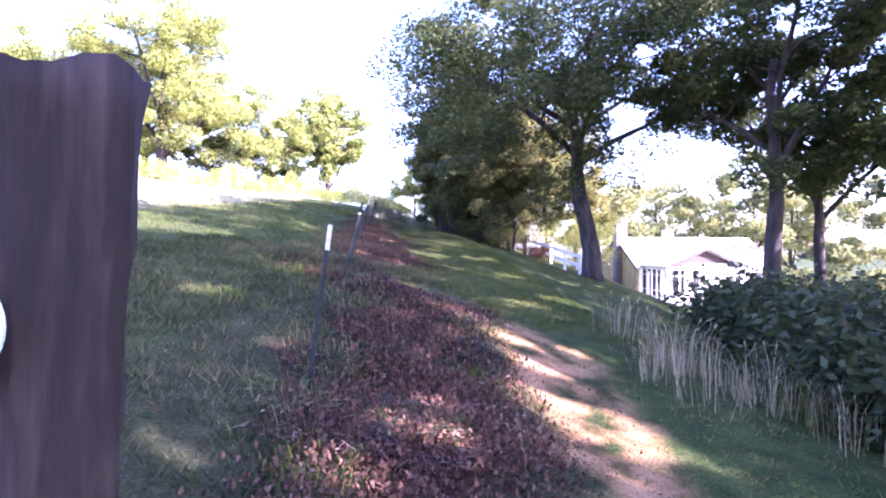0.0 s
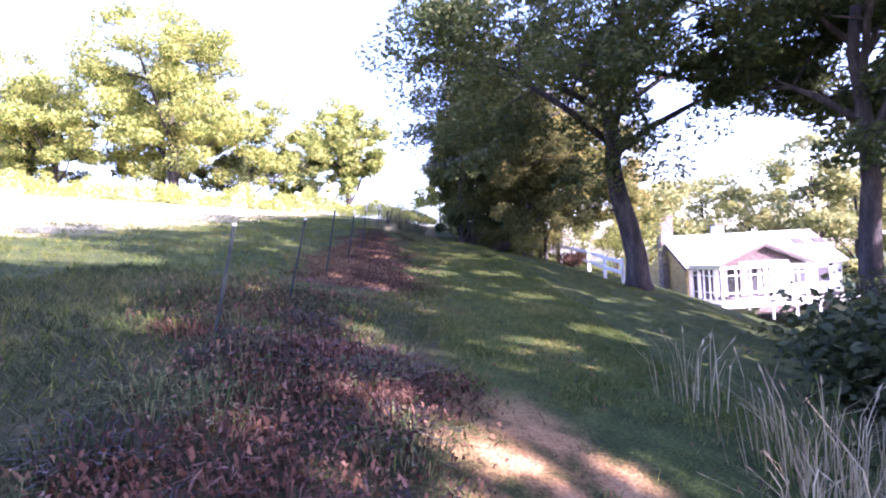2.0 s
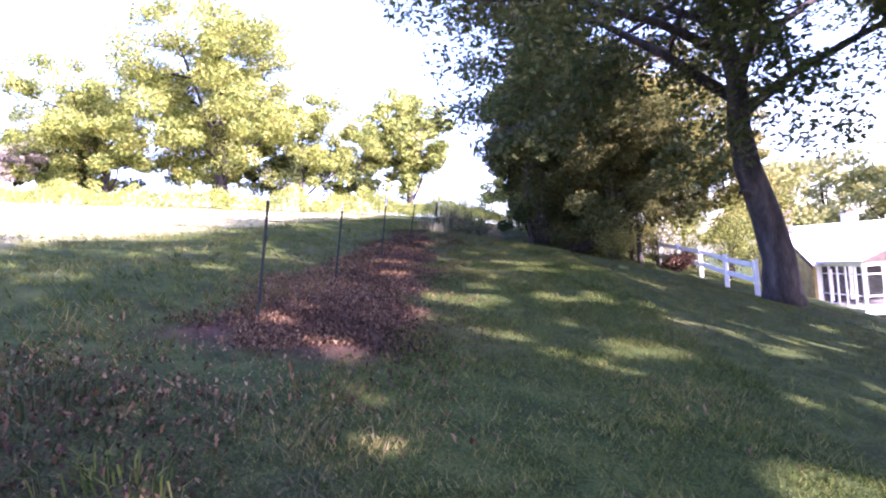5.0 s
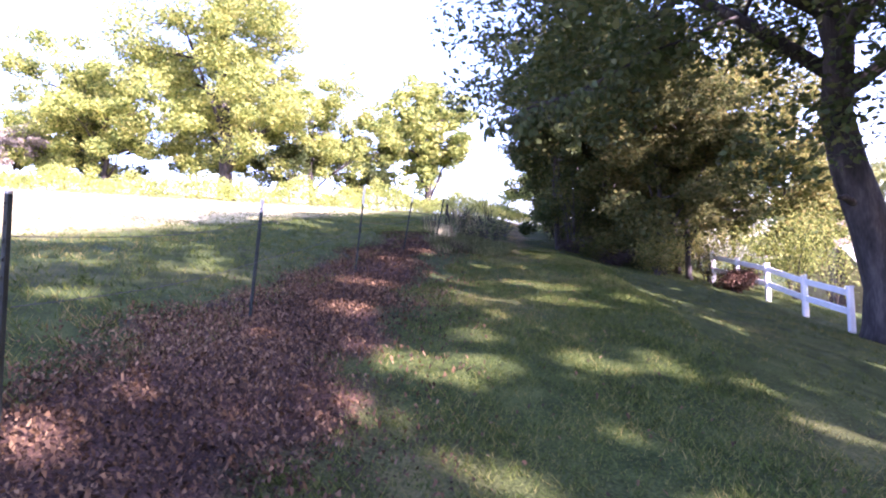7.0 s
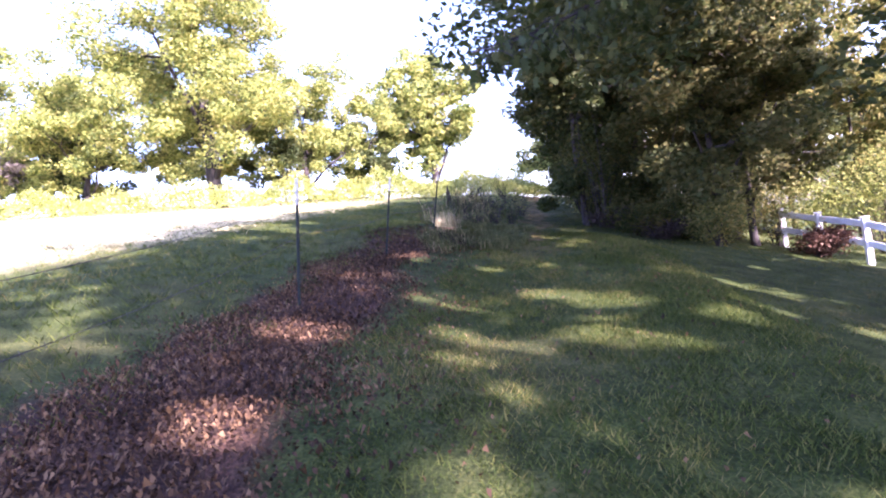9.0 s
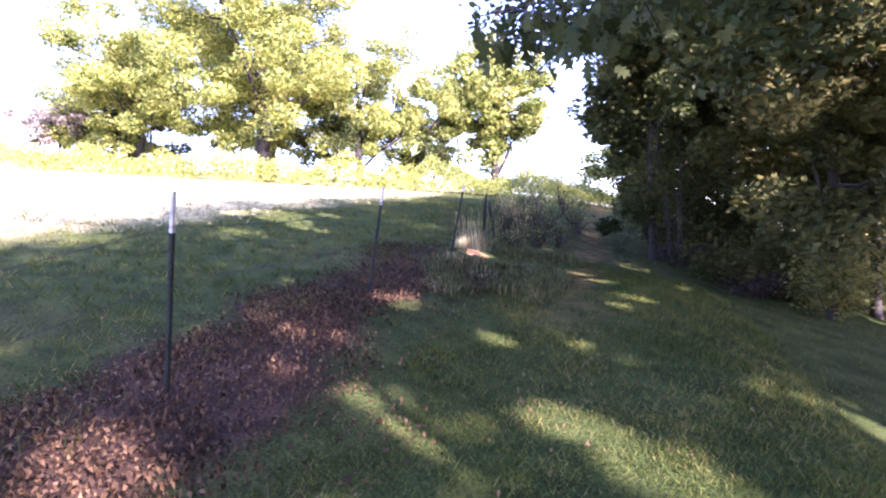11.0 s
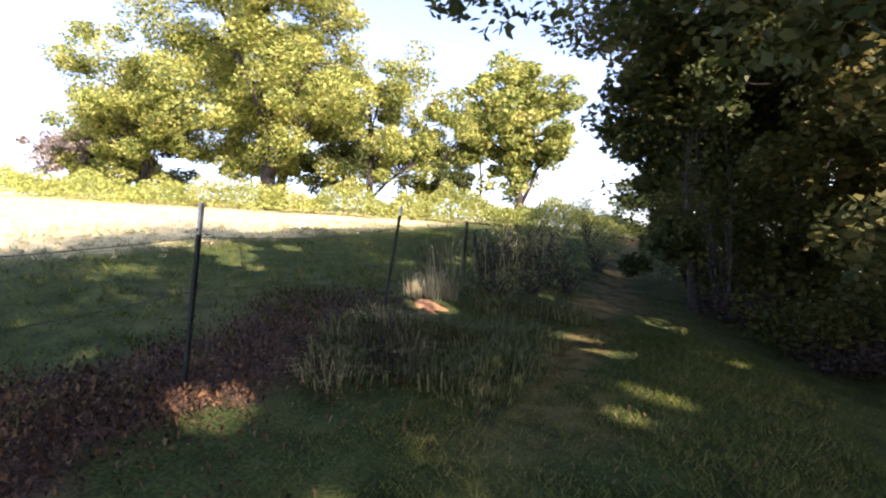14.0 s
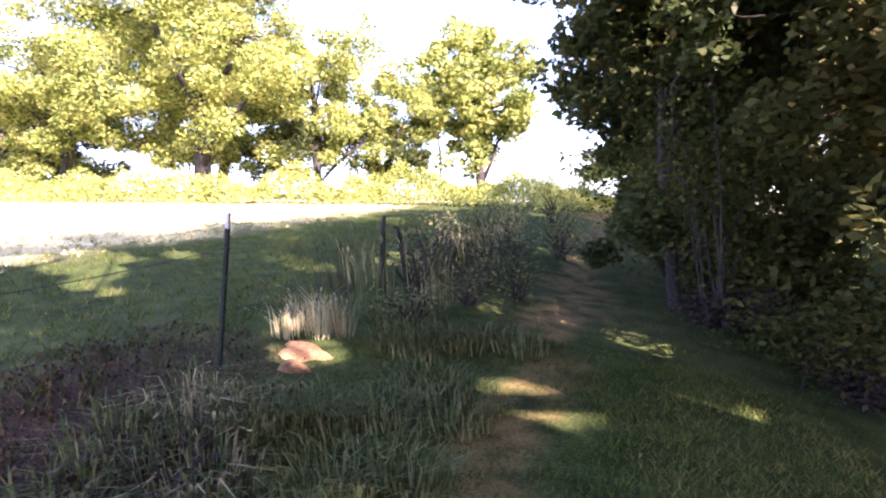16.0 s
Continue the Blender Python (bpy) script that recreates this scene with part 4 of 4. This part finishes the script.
for k, (x, y, h, lx, ly, w) in enumerate(POSTS):
    t_post(x, y, h, lx, ly, w, "leaning dark green steel fence post with a white tip" if w > 0.1 else "leaning dark green steel fence post with a worn tip")
    tops.append(Vector((x + math.sin(lx) * h, y + math.sin(ly) * h, gzf(x, y) - 0.05 + math.cos(lx) * h)))


for k, (x, y, h, lx) in enumerate([(-3.55, 27.4, 0.95, 0.1), (-3.5, 28.0, 0.85, -0.12)]):
    v, f = tube([(0, 0, 0), (lx * 0.4, 0.01, h * 0.4), (lx * 0.75, 0, h * 0.8), (lx, 0.02, h)], [0.042, 0.036, 0.034, 0.022], 9)
    ob = mesh_object("old_post", v, f, M_OLDWOOD, None, True)
    ob.location = (x, y, gzf(x, y) - 0.04)
    tagged(ob, "crooked weathered wooden post among the weeds", "fence post", "old wooden posts")


def wire(drop, label):
    pcs = []
    for a, b in zip(tops[3:-1], tops[4:]):
        pts = []
        for k in range(9):
            t = k / 8
            p = a.lerp(b, t)
            p.z -= drop + 0.05 * math.sin(math.pi * t)
            pts.append(p)
        pcs.append(tube(pts, [0.0025] * 9, 4))
        for k in range(1, int((b - a).length / 0.13)):
            p = a.lerp(b, k * 0.13 / (b - a).length)
            t = k * 0.13 / (b - a).length
            p.z -= drop + 0.05 * math.sin(math.pi * t)
            pcs.append(tube([p + Vector((-0.012, 0.006, 0.016)), p + Vector((0.012, -0.006, -0.016))], [0.002, 0.001], 3))
    v, f = joined(pcs)
    ob = mesh_object("barbed_wire", v, f, M_WIRE)
    return tagged(ob, label, "wire", "strands of the field fence")


wire(0.22, "slack rusty strand of barbed wire between steel posts")
wire(0.55, "slack rusty strand of barbed wire between steel posts")


# ---- the timber gatepost with its badge ----
def gatepost(x, y):
    base = empty("gate_post", x, y, gzf(x, y) - -0.019)
    g = np.random.default_rng(5)
    n, rows_ = 26, 22
    vs, fs = [], []
    for i in range(rows_):
        z = 1.44 * i / (rows_ - 1)
        for k in range(n):
            a = 2 * math.pi * k / n
            r = (0.118 + 0.05 * (z / 1.44) ** 3) + 0.006 * math.sin(13 * a + 2 * z) + 0.012 * math.sin(3 * a + 1) + 0.007 * math.sin(7 * a + z * 2) + 0.004 * g.normal()
            top_cut = 0.012 * math.sin(2 * a + 0.5) - 0.014 * math.sin(5 * a) if i == rows_ - 1 else 0
            vs.append((math.cos(a) * r, math.sin(a) * r * 0.95, z + top_cut))
    for i in range(rows_ - 1):
        for k in range(n):
            fs.append((i * n + k, i * n + (k + 1) % n, (i + 1) * n + (k + 1) % n, (i + 1) * n + k))
    vs.append((0.01, 0, 1.41))
    c = len(vs) - 1
    for k in range(n):
        fs.append(((rows_ - 1) * n + k, (rows_ - 1) * n + (k + 1) % n, c))
    mesh_object("timber", vs, fs, M_OLDWOOD, base, True)
    bm = bmesh.new()
    bmesh.ops.create_cone(bm, cap_ends=True, segments=32, radius1=0.082, radius2=0.082, depth=0.006)
    face = Matrix.Translation((0.018, -0.174, 1.05)) @ Matrix.Rotation(radians(8), 4, 'Z') @ Matrix.Rotation(radians(90), 4, 'X')
    bmesh.ops.transform(bm, matrix=face, verts=bm.verts)
    badge = part("badge", bm, M_BADGE, base, "round pale blue plastic badge")
    bm = bmesh.new()
    for k in range(4):
        box(0.0, 0.024 - k * 0.016, 0.0045, 0.07 - 0.01 * (k % 2), 0.006, 0.002, 0, bm)
    bmesh.ops.transform(bm, matrix=face, verts=bm.verts)
    part("print", bm, M_BADGETEXT, badge, "unreadable lines of print")
    return tagged(base, "thick weathered timber post with a round pale badge", "post")


gatepost(-0.655, 1.88)


# ---- white rail fence below the oak ----
RAILS = [(5.62, 24.2), (5.28, 25.6), (4.93, 27.0), (4.56, 28.3), (4.2, 29.6)]
rail_fence = empty("rail_fence", *RAILS[0], gzf(*RAILS[0]))
o = rail_fence.location
for x, y in RAILS:
    bm = box(x - o.x, y - o.y, gzf(x, y) - o.z + 0.42, 0.11, 0.11, 1.0, 0.012)
    box(x - o.x, y - o.y, gzf(x, y) - o.z + 0.93, 0.135, 0.135, 0.03, 0.008, bm)
    part("post", bm, M_WHITE, rail_fence)
for (x0, y0), (x1, y1) in zip(RAILS, RAILS[1:]):
    for h in (0.42, 0.8):
        a = Vector((x0, y0, gzf(x0, y0) + h)) - o
        b = Vector((x1, y1, gzf(x1, y1) + h)) - o
        m = Matrix.Translation((a + b) / 2) @ (b - a).to_track_quat('X', 'Z').to_matrix().to_4x4()
        part("rail", box(0, 0, 0, (b - a).length - 0.1, 0.04, 0.13, 0.008, m=m), M_WHITE, rail_fence)
tagged(rail_fence, "white painted two-rail wooden fence running down the slope", "fence")


# ---- the house ----
def house():
    base = empty("house", 17.9, 45.6, -2.6, radians(9))
    W, D, E_, R_ = 13.0, 7.4, 2.75, 5.2   # length, depth, eave and ridge heights
    y0 = 4.0                              # front wall behind the porch
    t = 0.18
    part("foundation", box(W / 2 - 0.3, y0 + D / 2, -0.75, W - 0.1, D - 0.1, 1.5, 0), M_BRICK, base)
    part("front_wall", box(W / 2 - 0.3, y0 + t / 2, E_ / 2, W, t, E_, 0.01), M_WHITE, base)
    # dark panel over the white wall puts the porch's shade in colour
    part("porch_back", box(3.3, y0 - 0.03, 1.28, 6.5, 0.05, 2.5, 0.005), M_INSHADE, base, "dark panel painted as the shade inside the porch")
    for cx, w, h in ((0.5, 0.25, 2.1), (1.9, 0.5, 2.2), (2.7, 0.3, 2.2), (4.3, 0.7, 2.2), (5.6, 0.35, 2.1), (6.2, 0.2, 2.2)):
        part("curtain", box(cx, y0 - 0.1, h / 2 + 0.15, w, 0.05, h, 0.01), M_WHITE, base, "pale hanging curtain")
    part("back_wall", box(W / 2 - 0.3, y0 + D - t / 2, E_ / 2, W, t, E_, 0.01), M_WHITE, base)
    for sx, mat_w in ((-0.3 - t / 2, M_YELLOW), (W - 0.3 + t / 2, M_WHITE)):
        bm = bmesh.new()
        prof = [(y0, 0), (y0 + D, 0), (y0 + D, E_), (y0 + D / 2, R_ - 0.1), (y0, E_)]
        a = [bm.verts.new((sx - t / 2, py, pz)) for py, pz in prof]
        b = [bm.verts.new((sx + t / 2, py, pz)) for py, pz in prof]
        bm.faces.new(a)
        bm.faces.new(b[::-1])
        for k in range(5):
            bm.faces.new((a[k], b[k], b[(k + 1) % 5], a[(k + 1) % 5]))
        bmesh.ops.recalc_face_normals(bm, faces=bm.faces)
        w = part("gable_wall", bm, mat_w, base)
        for k in range(14):
            z = 0.12 + k * 0.3
            half = (D / 2 if z < E_ else D / 2 * (R_ - z) / (R_ - E_)) - 0.05
            if half > 0.2:
                part("siding_board", box(sx - math.copysign(t / 2 + 0.012, W / 2 - sx), y0 + D / 2, z, 0.022, half * 2, 0.27, 0), mat_w, w)
    # main roof in two slabs
    ov, th = 0.45, 0.14
    for sgn in (-1, 1):
        a = Vector((0, y0 + D / 2 + sgn * (D / 2 + ov), E_ - (R_ - E_) * ov / (D / 2)))
        b = Vector((0, y0 + D / 2, R_))
        d = b - a
        m = Matrix.Translation((W / 2 - 0.3, (a.y + b.y) / 2, (a.z + b.z) / 2 + 0.07)) @ Matrix.Rotation(math.atan2(d.z, d.y), 4, 'X')
        roof = part("roof", box(0, 0, 0, W + 0.9, d.length, th, 0.01, m=m), M_ROOF, base)
        if sgn < 0:
            for k in range(12):
                part("shingle_course", box(0, -d.length / 2 + (k + 0.5) * d.length / 12, th / 2 + 0.006, W + 0.88, d.length / 12 - 0.02, 0.012, 0, m=m), M_ROOF, roof)
            for sx in (4.6, 6.4):
                part("skylight", box(sx, 0.6, th / 2 + 0.05, 1.0, 0.9, 0.08, 0.01, m=m), M_INSHADE, roof, "dark skylight")
    for sx in (-0.76, W + 0.16):
        for sgn in (-1, 1):
            a = Vector((sx, y0 + D / 2 + sgn * (D / 2 + ov), E_ - (R_ - E_) * ov / (D / 2)))
            b = Vector((sx, y0 + D / 2, R_))
            m = Matrix.Translation((a + b) / 2) @ Matrix.Rotation(math.atan2((b - a).z, (b - a).y), 4, 'X')
            part("barge_board", box(0, 0, 0.0, 0.04, (b - a).length, 0.24, 0, m=m), M_BARGE, base)
    # porch: deck, columns, rails, panes, gable roof
    PW, PD = 6.6, y0
    part("porch_floor", box(PW / 2, PD / 2 - 0.1, -0.1, PW + 0.5, PD + 0.3, 0.12, 0.01), M_DECK, base)
    for k in range(8):
        part("deck_post", box(0.1 + k * 1.85, -0.05, -0.75, 0.14, 0.14, 1.2, 0.01), M_WHITE, base)
    part("skirt_board", box(PW / 2, -0.28, -0.25, PW + 0.6, 0.05, 0.2, 0.005), M_WHITE, base)
    part("side_deck", box(PW + 3.6, 1.2, -0.2, 6.8, 3.2, 0.12, 0.01), M_DECK, base)
    for k in range(7):
        x = PW * k / 6
        part("column", box(x, 0, 1.25, 0.15 if k in (0, 6) else 0.1, 0.15 if k in (0, 6) else 0.1, 2.5, 0.01), M_WHITE, base)
        if k < 6:
            part("porch_rail", box(x + PW / 12, 0, 0.72, PW / 6 - 0.1, 0.05, 0.06, 0.005), M_WHITE, base)
            part("porch_rail", box(x + PW / 12, 0, 0.12, PW / 6 - 0.1, 0.05, 0.06, 0.005), M_WHITE, base)
            part("transom_rail", box(x + PW / 12, 0, 2.02, PW / 6 - 0.1, 0.05, 0.06, 0.005), M_WHITE, base)
            pane = part("pane", box(x + PW / 12, 0.01, 1.37, PW / 6 - 0.14, 0.008, 1.2, 0), glass, base)
            pane.visible_shadow = False
    for k in range(1, 5):
        y = PD * k / 5
        for x in (0, PW):
            part("column", box(x, y, 1.25, 0.1, 0.1, 2.5, 0.01), M_WHITE, base)
    for x in (0, PW):
        for z in (0.12, 0.72, 2.02):
            part("porch_rail", box(x, PD / 2, z, 0.05, PD, 0.06, 0.005), M_WHITE, base)
    part("beam", box(PW / 2, 0, 2.6, PW + 0.3, 0.16, 0.2, 0.01), M_WHITE, base)
    for x in (0, PW):
        part("beam", box(x, PD / 2, 2.6, 0.16, PD, 0.2, 0.01), M_WHITE, base)
    bm = bmesh.new()
    prof = [(-0.1, 2.7), (PW + 0.1, 2.7), (PW / 2, 4.1)]
    a = [bm.verts.new((px, -0.06, pz)) for px, pz in prof]
    b = [bm.verts.new((px, 0.06, pz)) for px, pz in prof]
    bm.faces.new(a)
    bm.faces.new(b[::-1])
    for k in range(3):
        bm.faces.new((a[k], b[k], b[(k + 1) % 3], a[(k + 1) % 3]))
    bmesh.ops.recalc_face_normals(bm, faces=bm.faces)
    part("porch_gable", bm, M_BARGE, base, "brown boarded porch gable")
    bm = bmesh.new()
    box(PW / 2, -0.09, 2.85, 3.9, 0.03, 0.3, 0.004, bm)
    part("gable_panel", bm, M_WHITE, base)
    slope = math.atan2(1.5, PW / 2 + 0.35)
    ln = math.hypot(1.5, PW / 2 + 0.35)
    for sgn in (-1, 1):
        cx = PW / 2 + sgn * (PW / 2 + 0.35) / 2
        m = Matrix.Translation((cx, PD / 2 + 0.9, 3.47)) @ Matrix.Rotation(sgn * slope, 4, 'Y')
        part("porch_roof", box(0, 0, 0.06, ln, PD + 2.7, 0.12, 0.01, m=m), M_ROOF, base)
        part("barge_board", box(0, -(PD + 2.7) / 2 - 0.02, 0, ln, 0.035, 0.2, 0, m=m), M_BARGE, base)
    # windows and door in the wall behind the porch
    for x, w, z, h in ((9.0, 1.3, 1.5, 1.2), (11.2, 1.0, 1.5, 1.2)):
        win = part("window", box(x, y0 - 0.02, z, w + 0.16, 0.06, h + 0.16, 0.005), M_WHITE, base)
        part("pane", box(x, y0 - 0.06, z, w, 0.03, h, 0), M_INSHADE, win, "dark window pane")
    # chimneys
    for cx, cy, top, w in ((-0.5, y0 + D / 2 - 0.5, 7.2, 1.1), (5.3, y0 + D / 2 + 1.2, 6.3, 0.8)):
        bm = box(cx, cy, top / 2 - 0.2, w, 0.75, top, 0.02)
        ch = part("chimney", bm, M_BRICK if cx < 0 else M_WHITE, base)
        part("chimney_cap", box(cx, cy, top - 0.15, w + 0.14, 0.9, 0.12, 0.02), M_BRICK, ch)
    return tagged(base, "low white house with ochre gable end and glazed porch", "house")


house()
